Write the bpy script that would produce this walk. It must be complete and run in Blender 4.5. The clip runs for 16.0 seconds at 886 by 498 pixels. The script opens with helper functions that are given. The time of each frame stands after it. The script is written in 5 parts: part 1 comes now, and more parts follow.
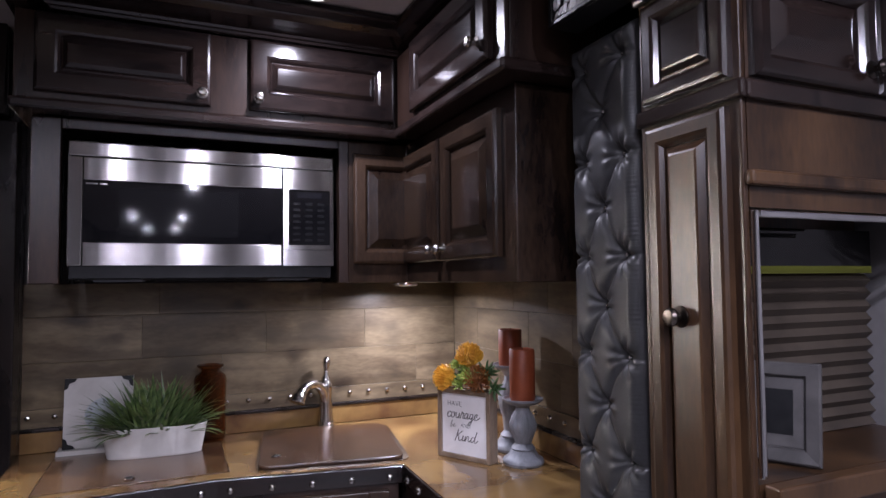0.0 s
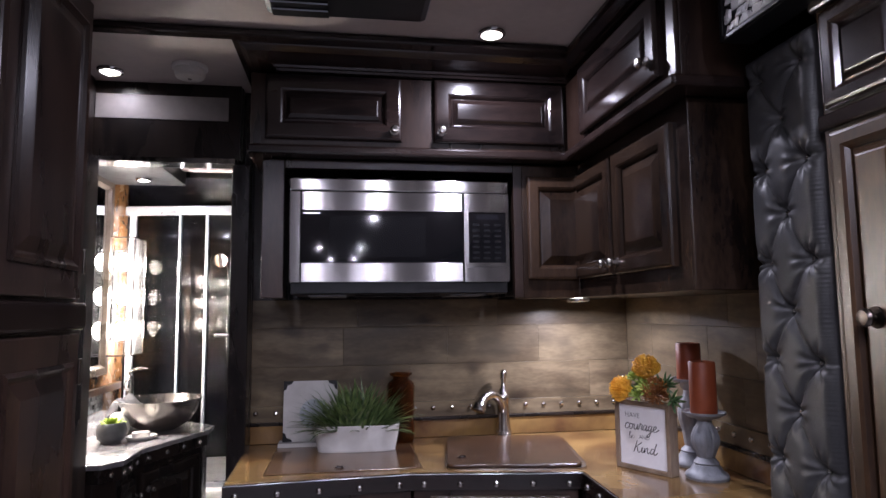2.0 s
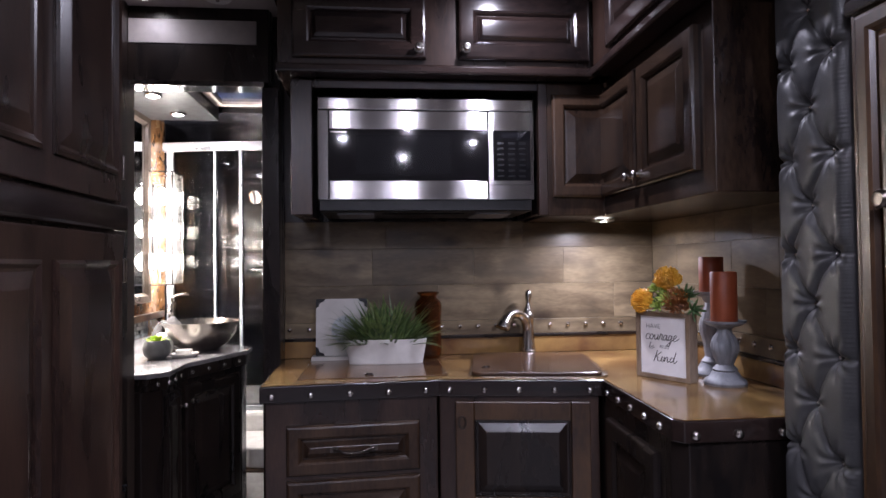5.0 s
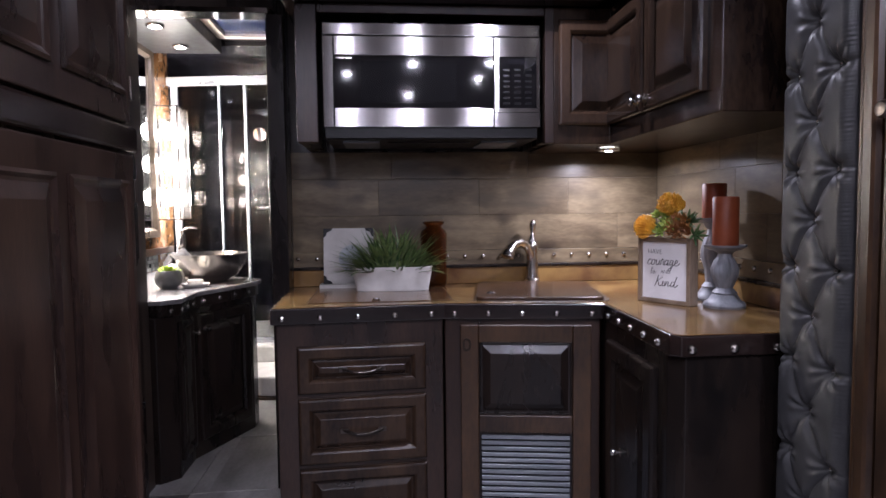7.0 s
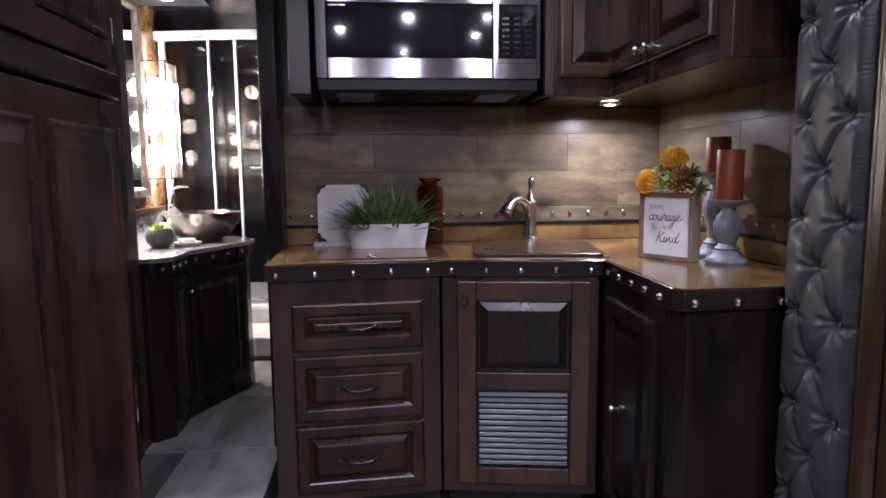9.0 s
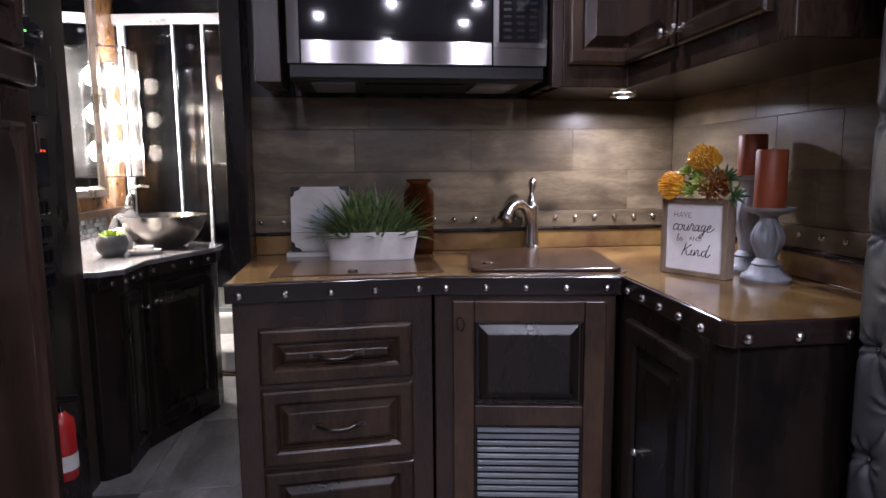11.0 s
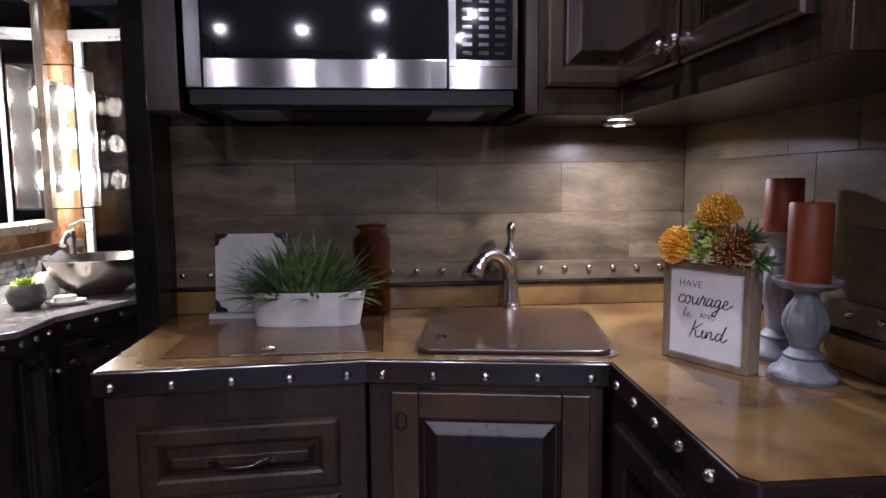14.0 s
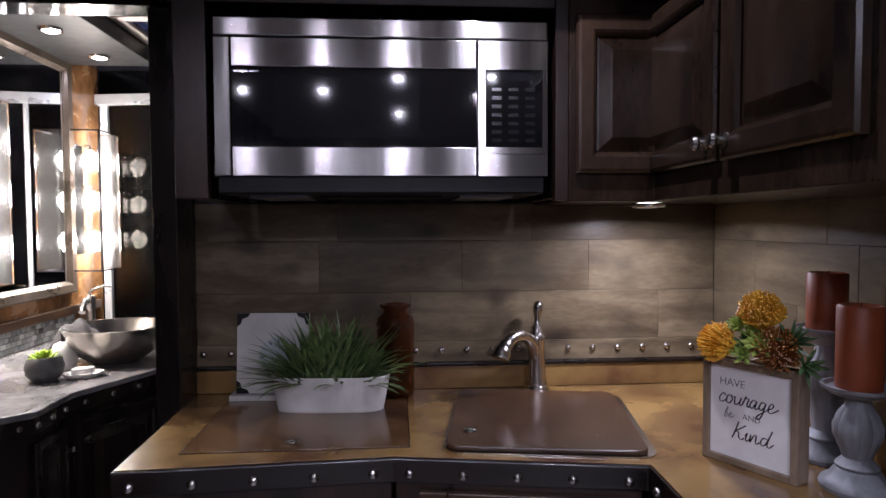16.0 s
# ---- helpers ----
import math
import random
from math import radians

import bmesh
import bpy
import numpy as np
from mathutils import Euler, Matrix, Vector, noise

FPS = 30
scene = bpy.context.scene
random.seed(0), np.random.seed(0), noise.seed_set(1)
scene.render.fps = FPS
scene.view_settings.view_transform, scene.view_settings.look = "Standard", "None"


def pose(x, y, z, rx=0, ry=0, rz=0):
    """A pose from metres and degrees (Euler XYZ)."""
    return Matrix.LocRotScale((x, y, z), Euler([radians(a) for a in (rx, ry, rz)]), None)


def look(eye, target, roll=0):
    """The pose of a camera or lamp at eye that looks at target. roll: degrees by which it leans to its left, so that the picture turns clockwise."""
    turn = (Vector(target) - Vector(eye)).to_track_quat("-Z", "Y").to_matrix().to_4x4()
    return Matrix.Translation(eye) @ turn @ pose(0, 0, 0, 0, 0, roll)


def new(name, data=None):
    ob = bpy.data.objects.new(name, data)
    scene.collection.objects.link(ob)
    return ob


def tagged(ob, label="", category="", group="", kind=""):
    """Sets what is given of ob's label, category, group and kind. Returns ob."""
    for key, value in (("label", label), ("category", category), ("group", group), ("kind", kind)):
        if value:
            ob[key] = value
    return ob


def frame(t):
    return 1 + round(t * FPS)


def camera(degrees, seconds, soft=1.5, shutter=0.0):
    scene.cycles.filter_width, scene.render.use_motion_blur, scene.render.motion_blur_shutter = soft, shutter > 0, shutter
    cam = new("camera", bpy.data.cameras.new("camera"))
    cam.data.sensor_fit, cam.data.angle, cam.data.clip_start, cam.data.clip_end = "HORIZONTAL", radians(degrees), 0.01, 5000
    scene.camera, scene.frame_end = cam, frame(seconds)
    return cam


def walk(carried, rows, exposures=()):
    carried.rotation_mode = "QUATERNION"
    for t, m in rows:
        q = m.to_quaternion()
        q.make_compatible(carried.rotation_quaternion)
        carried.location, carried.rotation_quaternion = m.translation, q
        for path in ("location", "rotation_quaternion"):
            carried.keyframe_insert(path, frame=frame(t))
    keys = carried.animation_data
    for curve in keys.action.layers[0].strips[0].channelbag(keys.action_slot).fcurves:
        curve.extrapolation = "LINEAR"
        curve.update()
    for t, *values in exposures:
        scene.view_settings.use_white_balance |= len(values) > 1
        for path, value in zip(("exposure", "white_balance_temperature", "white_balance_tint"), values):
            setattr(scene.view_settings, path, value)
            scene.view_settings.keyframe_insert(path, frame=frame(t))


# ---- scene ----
cam = camera(70.6, 16.0)
METRES, EYE, TILT, LEAN, TURN = 1.43, 1.45, 0.0, 0.0, -23.5
ROWS = [
    (0.0, 0.0, 0.0, 0.0, 0.03, 2.91, 0.58),
    (0.5, -0.0068, -0.0406, 0.0224, 4.35, 5.25, 0.64),
    (1.0, -0.0198, -0.0814, 0.0007, 9.22, 5.87, 0.66),
    (1.5, -0.0219, -0.0922, -0.0225, 13.07, 5.77, 0.67),
    (2.0, -0.023, -0.0946, -0.0341, 14.65, 5.7, 0.66),
    (2.5, -0.02, -0.0956, -0.0483, 15.64, 5.62, 0.7),
    (3.0, -0.013, -0.0967, -0.0622, 16.22, 5.47, 0.73),
    (3.5, -0.0061, -0.0999, -0.078, 16.7, 4.98, 0.74),
    (4.0, -0.0031, -0.105, -0.0925, 17.1, 3.95, 0.73),
    (6.5, 0.0051, -0.1279, -0.1562, 18.08, -2.5, 0.66),
    (7.0, 0.0067, -0.1332, -0.1654, 18.15, -3.57, 0.65),
    (7.5, 0.01, -0.1369, -0.1746, 18.12, -4.55, 0.62),
    (8.0, 0.0097, -0.1379, -0.1809, 18.05, -5.32, 0.64),
    (8.5, 0.0051, -0.1315, -0.1903, 17.96, -6.21, 0.62),
    (11.0, -0.0889, 0.0811, -0.1729, 16.06, -7.32, 0.48),
    (11.5, -0.0873, 0.1297, -0.1629, 15.87, -7.37, 0.46),
    (12.0, -0.0768, 0.1988, -0.1496, 15.91, -7.42, 0.5),
    (12.5, -0.055, 0.2605, -0.1365, 16.18, -7.4, 0.46),
    (13.0, -0.0332, 0.3092, -0.1319, 16.82, -7.17, 0.47),
    (13.5, -0.0257, 0.3431, -0.122, 17.76, -6.62, 0.43),
    (14.0, -0.0387, 0.3928, -0.1132, 18.25, -6.16, 0.45),
    (14.5, -0.0545, 0.436, -0.0975, 18.44, -5.54, 0.38),
    (15.0, -0.0646, 0.4442, -0.0834, 18.7, -4.75, 0.35),
    (15.5, -0.0791, 0.4379, -0.0679, 18.95, -3.88, 0.27),
    (16.0, -0.0737, 0.4099, -0.0386, 19.31, -2.37, 0.27),
]
EXPOSURES = ((0.0, 1.16), (2.0, 1.08), (4.2, 1.12), (8.7, 1.12), (11.0, 1.02), (13.0, 0.88), (15.0, 0.62), (16.0, 0.42))
walk_rows = [(t, pose(0, 0, EYE, TILT, LEAN, TURN) @ pose(METRES * x, METRES * y, METRES * z, 90 + pitch, roll, yaw)) for t, x, y, z, yaw, pitch, roll in ROWS]
walk(cam, walk_rows, EXPOSURES)

# ---- world and lamps ----
world = bpy.data.worlds.new("world")
scene.world = world
world.use_nodes = True
world.node_tree.nodes["Background"].inputs[0].default_value = (0.02, 0.02, 0.025, 1)
world.node_tree.nodes["Background"].inputs[1].default_value = 0.2

COOL = (0.80, 0.785, 1.0)
WARM = (1.0, 0.95, 0.98)
CEIL = 2.26
PUCKS = [(0.36, 1.70), (-0.33, -0.60), (0.15, -0.22), (0.69, -0.73), (0.16, -1.43), (0.69, -0.18), (-0.83, -0.60), (-0.42, -4.05), (0.12, -4.05), (-0.32, -5.8), (0.05, -5.7)]


def lamp(name, place, power, size, colour, spread=176, target=None):
    data = bpy.data.lights.new(name, "AREA")
    data.shape, data.size, data.energy, data.color, data.spread = "DISK", size, power, colour, radians(spread)
    ob = new(name, data)
    ob.matrix_world = look(place, target or (place[0], place[1] + 0.001, place[2] - 1))
    return ob


def bulb_lamp(name, place, power, colour, radius=0.02):
    data = bpy.data.lights.new(name, "POINT")
    data.energy, data.color, data.shadow_soft_size = power, colour, radius
    ob = new(name, data)
    ob.location = place
    return ob


for px, py in PUCKS:
    lamp("puck_lamp", (px, py, CEIL - 0.022), 4.8 if py > 1 else 7.4, 0.034, COOL)
lamp("puck_lamp", (-0.9, 2.16, CEIL - 0.022), 0.4, 0.05, COOL)
lamp("under_cabinet_lamp", (0.80, 2.19, 1.425), 3.8, 0.05, COOL, 168)
for py in (2.75, 3.15, 3.55):
    lamp("bath_puck_lamp", (-1.2, py, 2.135), 1.3, 0.04, COOL)
for sy in (2.90, 3.80):
    for bz in (1.32, 1.52, 1.72):
        bulb_lamp("sconce_bulb_lamp", (-1.355, sy, bz), 2.1, WARM)

# ---- materials ----


def material(name):
    m = bpy.data.materials.new(name)
    m.use_nodes = True
    return m, m.node_tree.nodes, m.node_tree.links, m.node_tree.nodes["Principled BSDF"]


def surface(name, c1, c2, scale=6, rough=0.4, metal=0.0, stretch=(1, 1, 1), bump=0.05, coat=0.0, detail=6, rough_var=0.12, rand=0.15, fine=40, spec=0.5, contrast=(0.3, 0.72)):
    """Two tones mixed by large and fine noise, with uneven gloss, fine relief and a tone of its own for each object."""
    m, n, l, b = material(name)
    co = n.new("ShaderNodeTexCoord")
    mp = n.new("ShaderNodeMapping")
    mp.inputs["Scale"].default_value = stretch
    info = n.new("ShaderNodeObjectInfo")
    off = n.new("ShaderNodeVectorMath")
    off.operation = "ADD"
    sc = n.new("ShaderNodeMath")
    sc.operation = "MULTIPLY"
    sc.inputs[1].default_value = 37.0
    l.new(info.outputs["Random"], sc.inputs[0])
    l.new(co.outputs["Object"], mp.inputs[0])
    l.new(mp.outputs[0], off.inputs[0])
    l.new(sc.outputs[0], off.inputs[1])
    big = n.new("ShaderNodeTexNoise")
    big.inputs["Scale"].default_value, big.inputs["Detail"].default_value, big.inputs["Distortion"].default_value = scale, detail, 0.6
    small = n.new("ShaderNodeTexNoise")
    small.inputs["Scale"].default_value, small.inputs["Detail"].default_value = fine, 4
    l.new(off.outputs[0], big.inputs["Vector"])
    l.new(off.outputs[0], small.inputs["Vector"])
    mixn = n.new("ShaderNodeMath")
    mixn.operation = "MULTIPLY_ADD"
    mixn.inputs[1].default_value = 0.35
    l.new(small.outputs["Fac"], mixn.inputs[0])
    l.new(big.outputs["Fac"], mixn.inputs[2])
    mr = n.new("ShaderNodeMapRange")
    mr.inputs["From Min"].default_value, mr.inputs["From Max"].default_value = contrast[0] + 0.17, contrast[1] + 0.17
    l.new(mixn.outputs[0], mr.inputs["Value"])
    mix = n.new("ShaderNodeMix")
    mix.data_type = "RGBA"
    mix.inputs["A"].default_value, mix.inputs["B"].default_value = (*c1, 1), (*c2, 1)
    l.new(mr.outputs[0], mix.inputs["Factor"])
    hsv = n.new("ShaderNodeHueSaturation")
    vr = n.new("ShaderNodeMapRange")
    vr.inputs["To Min"].default_value, vr.inputs["To Max"].default_value = 1 - rand, 1 + rand
    l.new(info.outputs["Random"], vr.inputs["Value"])
    l.new(vr.outputs[0], hsv.inputs["Value"])
    l.new(mix.outputs["Result"], hsv.inputs["Color"])
    l.new(hsv.outputs[0], b.inputs["Base Color"])
    rr = n.new("ShaderNodeMapRange")
    rr.inputs["To Min"].default_value, rr.inputs["To Max"].default_value = max(0.02, rough - rough_var), rough + rough_var
    l.new(big.outputs["Fac"], rr.inputs["Value"])
    l.new(rr.outputs[0], b.inputs["Roughness"])
    b.inputs["Metallic"].default_value = metal
    b.inputs["Specular IOR Level"].default_value = spec
    b.inputs["Coat Weight"].default_value, b.inputs["Coat Roughness"].default_value = coat, 0.12
    if bump:
        bp = n.new("ShaderNodeBump")
        bp.inputs["Strength"].default_value, bp.inputs["Distance"].default_value = bump, 0.004
        l.new(mixn.outputs[0], bp.inputs["Height"])
        l.new(bp.outputs[0], b.inputs["Normal"])
    return m


def plain(name, c, rough=0.4, metal=0.0, coat=0.0, transmission=0.0, ior=1.45, emission=0.0, alpha=1.0):
    m, n, l, b = material(name)
    b.inputs["Base Color"].default_value = (*c, 1)
    b.inputs["Roughness"].default_value, b.inputs["Metallic"].default_value = rough, metal
    b.inputs["Coat Weight"].default_value, b.inputs["Transmission Weight"].default_value, b.inputs["IOR"].default_value = coat, transmission, ior
    if emission:
        b.inputs["Emission Color"].default_value, b.inputs["Emission Strength"].default_value = (*c, 1), emission
    return m


WOOD_UP = surface("dark_wood_upright", (0.008, 0.0048, 0.0045), (0.050, 0.027, 0.0185), 3, 0.29, stretch=(2.4, 2.4, 0.5), spec=0.5, rough_var=0.08, fine=60)
WOOD_ALONG = surface("dark_wood_level", (0.006, 0.0045, 0.0045), (0.026, 0.016, 0.0135), 4, 0.16, stretch=(0.5, 2.4, 2.4), spec=0.6, rough_var=0.08, fine=60)
# the cabinet wood with lamp light put into its colour, for brighter fronts
WOOD_LIT = surface("lit_brown_wood", (0.015, 0.008, 0.005), (0.080, 0.041, 0.019), 3, 0.31, stretch=(2.2, 2.2, 0.6), spec=0.55, rough_var=0.04, fine=50, rand=0.2, bump=0.0)
# same wood as WOOD_LIT, its colour dimmed to hold the corner cabinet's shade
WOOD_MID = surface("brown_black_wood", (0.007, 0.0045, 0.004), (0.050, 0.029, 0.0175), 2.4, 0.24, stretch=(2.6, 2.6, 0.8), spec=0.28, rough_var=0.06, fine=40, rand=0.25, contrast=(0.28, 0.74), bump=0.02)
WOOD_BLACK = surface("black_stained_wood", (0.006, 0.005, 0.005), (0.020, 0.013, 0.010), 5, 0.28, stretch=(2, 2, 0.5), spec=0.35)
PLANK = surface("weathered_plank", (0.070, 0.050, 0.030), (0.235, 0.182, 0.110), 2.2, 0.34, stretch=(1.6, 5, 5), rand=0.26, fine=22, contrast=(0.22, 0.80), spec=0.4, bump=0.04)
_n, _l = PLANK.node_tree.nodes, PLANK.node_tree.links


def overlay(coords, scale, kind, lo, hi, strength, tone):
    """Lay a stain of its own shape over the plank colour."""
    mp, mr, mx = (_n.new("ShaderNode" + k) for k in ("Mapping", "MapRange", "Mix"))
    tx = _n.new(kind)
    mp.inputs["Scale"].default_value = scale
    tx.inputs["Scale"].default_value = 1.0
    mr.inputs["From Min"].default_value, mr.inputs["From Max"].default_value = lo, hi
    mr.inputs["To Min"].default_value, mr.inputs["To Max"].default_value = strength
    mx.data_type = "RGBA"
    mx.inputs["B"].default_value = (*tone, 1)
    src = _n["Principled BSDF"].inputs["Base Color"].links[0].from_socket
    _l.new(coords, mp.inputs[0])
    _l.new(mp.outputs[0], tx.inputs["Vector"])
    _l.new(tx.outputs["Distance" if kind == "ShaderNodeTexVoronoi" else "Fac"], mr.inputs["Value"])
    _l.new(mr.outputs[0], mx.inputs["Factor"])
    _l.new(src, mx.inputs["A"])
    _l.new(mx.outputs["Result"], _n["Principled BSDF"].inputs["Base Color"])


_co, _oi, _ad, _wn, _ws = (_n.new("ShaderNode" + k) for k in ("TexCoord", "ObjectInfo", "VectorMath", "TexNoise", "VectorMath"))
_l.new(_co.outputs["Object"], _ad.inputs[0])
_l.new(_oi.outputs["Location"], _ad.inputs[1])
_wn.inputs["Scale"].default_value = 18.0
_l.new(_ad.outputs[0], _wn.inputs["Vector"])
_ws.operation = "MULTIPLY_ADD"
_ws.inputs[1].default_value = (0.05, 0.0, 0.035)
_l.new(_wn.outputs["Color"], _ws.inputs[0])
_l.new(_ad.outputs[0], _ws.inputs[2])
_warp = _ws.outputs[0]
overlay(_warp, (2.4, 2.4, 26.0), "ShaderNodeTexNoise", 0.48, 0.72, (0.0, 0.62), (0.050, 0.034, 0.022))
overlay(_warp, (5.0, 5.0, 9.0), "ShaderNodeTexNoise", 0.50, 0.70, (0.0, 0.68), (0.062, 0.050, 0.034))
overlay(_warp, (3.1, 3.1, 5.5), "ShaderNodeTexVoronoi", 0.05, 0.20, (0.9, 0.0), (0.030, 0.021, 0.015))
COPPER = surface("copper_resin_top", (0.085, 0.036, 0.018), (0.275, 0.166, 0.060), 3.0, 0.17, coat=0.3, bump=0.01, rand=0.03, fine=9, detail=5, rough_var=0.06, contrast=(0.36, 0.60))
HOBBOARD = surface("brown_copper_board", (0.050, 0.025, 0.014), (0.165, 0.088, 0.037), 3.0, 0.17, coat=0.25, bump=0.01, rand=0.0, fine=9, detail=3, rough_var=0.06, contrast=(0.3, 0.7))
SINKCOVER = surface("brown_resin_board", (0.034, 0.018, 0.011), (0.080, 0.043, 0.024), 5, 0.24, spec=0.4, coat=0.0, bump=0.01, fine=12, rough_var=0.06)
STEEL = surface("brushed_steel", (0.44, 0.425, 0.415), (0.56, 0.545, 0.53), 20, 0.17, 1.0, stretch=(1, 0.001, 0.001), bump=0.07, rough_var=0.03, detail=2, rand=0.05, fine=64)
_n, _l, _b = STEEL.node_tree.nodes, STEEL.node_tree.links, STEEL.node_tree.nodes["Principled BSDF"]
_b.inputs["Anisotropic"].default_value, _b.inputs["Anisotropic Rotation"].default_value = 0.99, 0.0
_t = _n.new("ShaderNodeCombineXYZ")
_t.inputs[2].default_value = 1.0
_l.new(_t.outputs[0], _b.inputs["Tangent"])
NICKEL = surface("brushed_nickel", (0.42, 0.39, 0.36), (0.55, 0.52, 0.48), 8, 0.22, 1.0, bump=0.0, rough_var=0.06)
CHROME = plain("chrome", (0.75, 0.75, 0.76), 0.08, 1.0)
BRONZE = plain("dark_bronze", (0.10, 0.085, 0.075), 0.28, 1.0)
STUD = surface("stud_metal", (0.55, 0.52, 0.48), (0.75, 0.72, 0.68), 30, 0.22, 1.0, bump=0.02)
BLACKGLASS = plain("black_glass", (0.006, 0.006, 0.007), 0.04, 0, 0.6)
BLACKPLASTIC = surface("black_plastic", (0.007, 0.007, 0.008), (0.013, 0.013, 0.014), 20, 0.35, spec=0.25)
LEATHER = surface("grey_leather", (0.029, 0.029, 0.031), (0.050, 0.050, 0.051), 14, 0.44, bump=0.16, coat=0.03, fine=260, spec=0.4)
WHITEPAINT = surface("white_ceramic", (0.60, 0.58, 0.55), (0.78, 0.76, 0.73), 10, 0.45, bump=0.1, rand=0.03)
CEILING = surface("ceiling_vinyl", (0.42, 0.37, 0.35), (0.52, 0.46, 0.43), 5, 0.55, bump=0.05, rand=0.02)
PALEPANEL = surface("grey_panel", (0.20, 0.175, 0.165), (0.27, 0.235, 0.22), 5, 0.5)
WALL = surface("dark_wall", (0.016, 0.012, 0.010), (0.045, 0.030, 0.022), 4, 0.4, stretch=(2, 2, 0.4))
# mid-tone for the unseen room walls, chosen to bounce fill light
TAUPE = surface("taupe_fill_wall", (0.15, 0.14, 0.14), (0.21, 0.20, 0.20), 6, 0.7)
FLOORTILE = surface("grey_floor_plank", (0.13, 0.125, 0.125), (0.26, 0.25, 0.25), 5, 0.4, stretch=(2, 0.6, 1), rand=0.22)
GROUT = surface("grout", (0.06, 0.058, 0.056), (0.09, 0.087, 0.085), 20, 0.8)
BURL = surface("burl_copper_panel", (0.10, 0.045, 0.018), (0.29, 0.145, 0.06), 9, 0.25, coat=0.3, bump=0.02, fine=25)
SHOWERWALL = surface("black_marble_panel", (0.004, 0.004, 0.006), (0.012, 0.012, 0.016), 4, 0.07, coat=0.3, bump=0.0, rough_var=0.04)
ALU = surface("white_aluminium", (0.42, 0.43, 0.45), (0.52, 0.53, 0.55), 6, 0.3, 0.5)
MIRROR = plain("mirror_silver", (0.86, 0.87, 0.88), 0.01, 1.0)
SEEDED = surface("seeded_glass", (0.96, 0.95, 0.93), (0.98, 0.97, 0.96), 30, 0.20, bump=0.18, fine=90, rough_var=0.10, rand=0.0)
SEEDED.node_tree.nodes["Principled BSDF"].inputs["Transmission Weight"].default_value = 1.0
SEEDED.node_tree.nodes["Principled BSDF"].inputs["IOR"].default_value = 1.15
GLASS = plain("clear_glass", (0.97, 0.98, 0.98), 0.02, transmission=1.0, ior=1.3)
AMBER = plain("amber_glass", (0.30, 0.10, 0.025), 0.06, transmission=0.93, ior=1.35)
CANDLE = surface("rust_candle_wax", (0.24, 0.048, 0.018), (0.36, 0.085, 0.032), 9, 0.5, bump=0.08, rand=0.08)
GREYWASH = surface("grey_washed_wood", (0.17, 0.18, 0.20), (0.34, 0.355, 0.39), 8, 0.5, stretch=(3, 3, 0.6), bump=0.15)
SIGNFRAME = surface("weathered_frame_wood", (0.15, 0.105, 0.07), (0.30, 0.225, 0.16), 6, 0.55, stretch=(3, 3, 1), bump=0.1)
PAPER = surface("white_paper", (0.74, 0.73, 0.74), (0.80, 0.79, 0.80), 30, 0.6, bump=0.02)
INK = plain("black_ink", (0.02, 0.02, 0.022), 0.6)
GREYINK = plain("grey_ink", (0.12, 0.12, 0.125), 0.6)
GRASS = surface("grass_blade", (0.016, 0.048, 0.018), (0.21, 0.29, 0.10), 32, 0.42, rand=0.1, bump=0.0)
LEAF = surface("succulent_leaf", (0.14, 0.24, 0.05), (0.40, 0.46, 0.10), 30, 0.45, bump=0.0)
DARKLEAF = surface("dark_leaf", (0.03, 0.07, 0.025), (0.08, 0.14, 0.05), 25, 0.45, bump=0.0)
PETAL = surface("orange_petal", (0.62, 0.26, 0.02), (0.90, 0.55, 0.07), 40, 0.5, bump=0.0)
RUSTPETAL = surface("rust_petal", (0.22, 0.07, 0.015), (0.42, 0.16, 0.03), 40, 0.5, bump=0.0)
PLAQUE = surface("cream_plaque", (0.46, 0.44, 0.41), (0.58, 0.56, 0.53), 8, 0.55)
PALEBLUE = surface("faded_blue_print", (0.30, 0.34, 0.36), (0.42, 0.45, 0.46), 20, 0.6)
RED = surface("red_enamel", (0.38, 0.015, 0.015), (0.5, 0.03, 0.025), 8, 0.25, coat=0.3)
CLOTH = surface("charcoal_towel", (0.025, 0.022, 0.024), (0.06, 0.055, 0.058), 60, 0.9, bump=0.5)
FRAMEGREY = surface("dark_grey_frame", (0.045, 0.042, 0.042), (0.085, 0.080, 0.078), 12, 0.4)
STONEGREY = surface("grey_stoneware", (0.08, 0.085, 0.085), (0.14, 0.145, 0.145), 20, 0.5)
VANITYTOP = surface("grey_marble_top", (0.09, 0.085, 0.088), (0.24, 0.23, 0.235), 5, 0.22, coat=0.2, bump=0.0)
MOSAIC = surface("glass_mosaic", (0.14, 0.15, 0.15), (0.42, 0.44, 0.44), 3, 0.15, rand=0.5, coat=0.3)
CRYSTAL = surface("crystal_tile", (0.62, 0.62, 0.64), (0.88, 0.88, 0.89), 14, 0.12, 0.0, rand=0.3, coat=0.6)
VENTSLAT = surface("grey_vent_slat", (0.27, 0.29, 0.32), (0.36, 0.38, 0.41), 8, 0.35, 0.5)
BLIND = surface("pleated_blind", (0.040, 0.031, 0.024), (0.075, 0.058, 0.044), 8, 0.5)
LIME = plain("lime_tape", (0.26, 0.28, 0.04), 0.6)
NIGHTBLUE = plain("dark_blue_acrylic", (0.012, 0.018, 0.05), 0.1)
GLOW = plain("lamp_lens", (1.0, 0.95, 0.90), 0.5, emission=26.0)
DIFFUSER = plain("lamp_diffuser", (1.0, 0.95, 0.92), 0.5, emission=3.0)
BULB = plain("bulb_glow", (1.0, 0.92, 0.86), 0.5, emission=85.0)
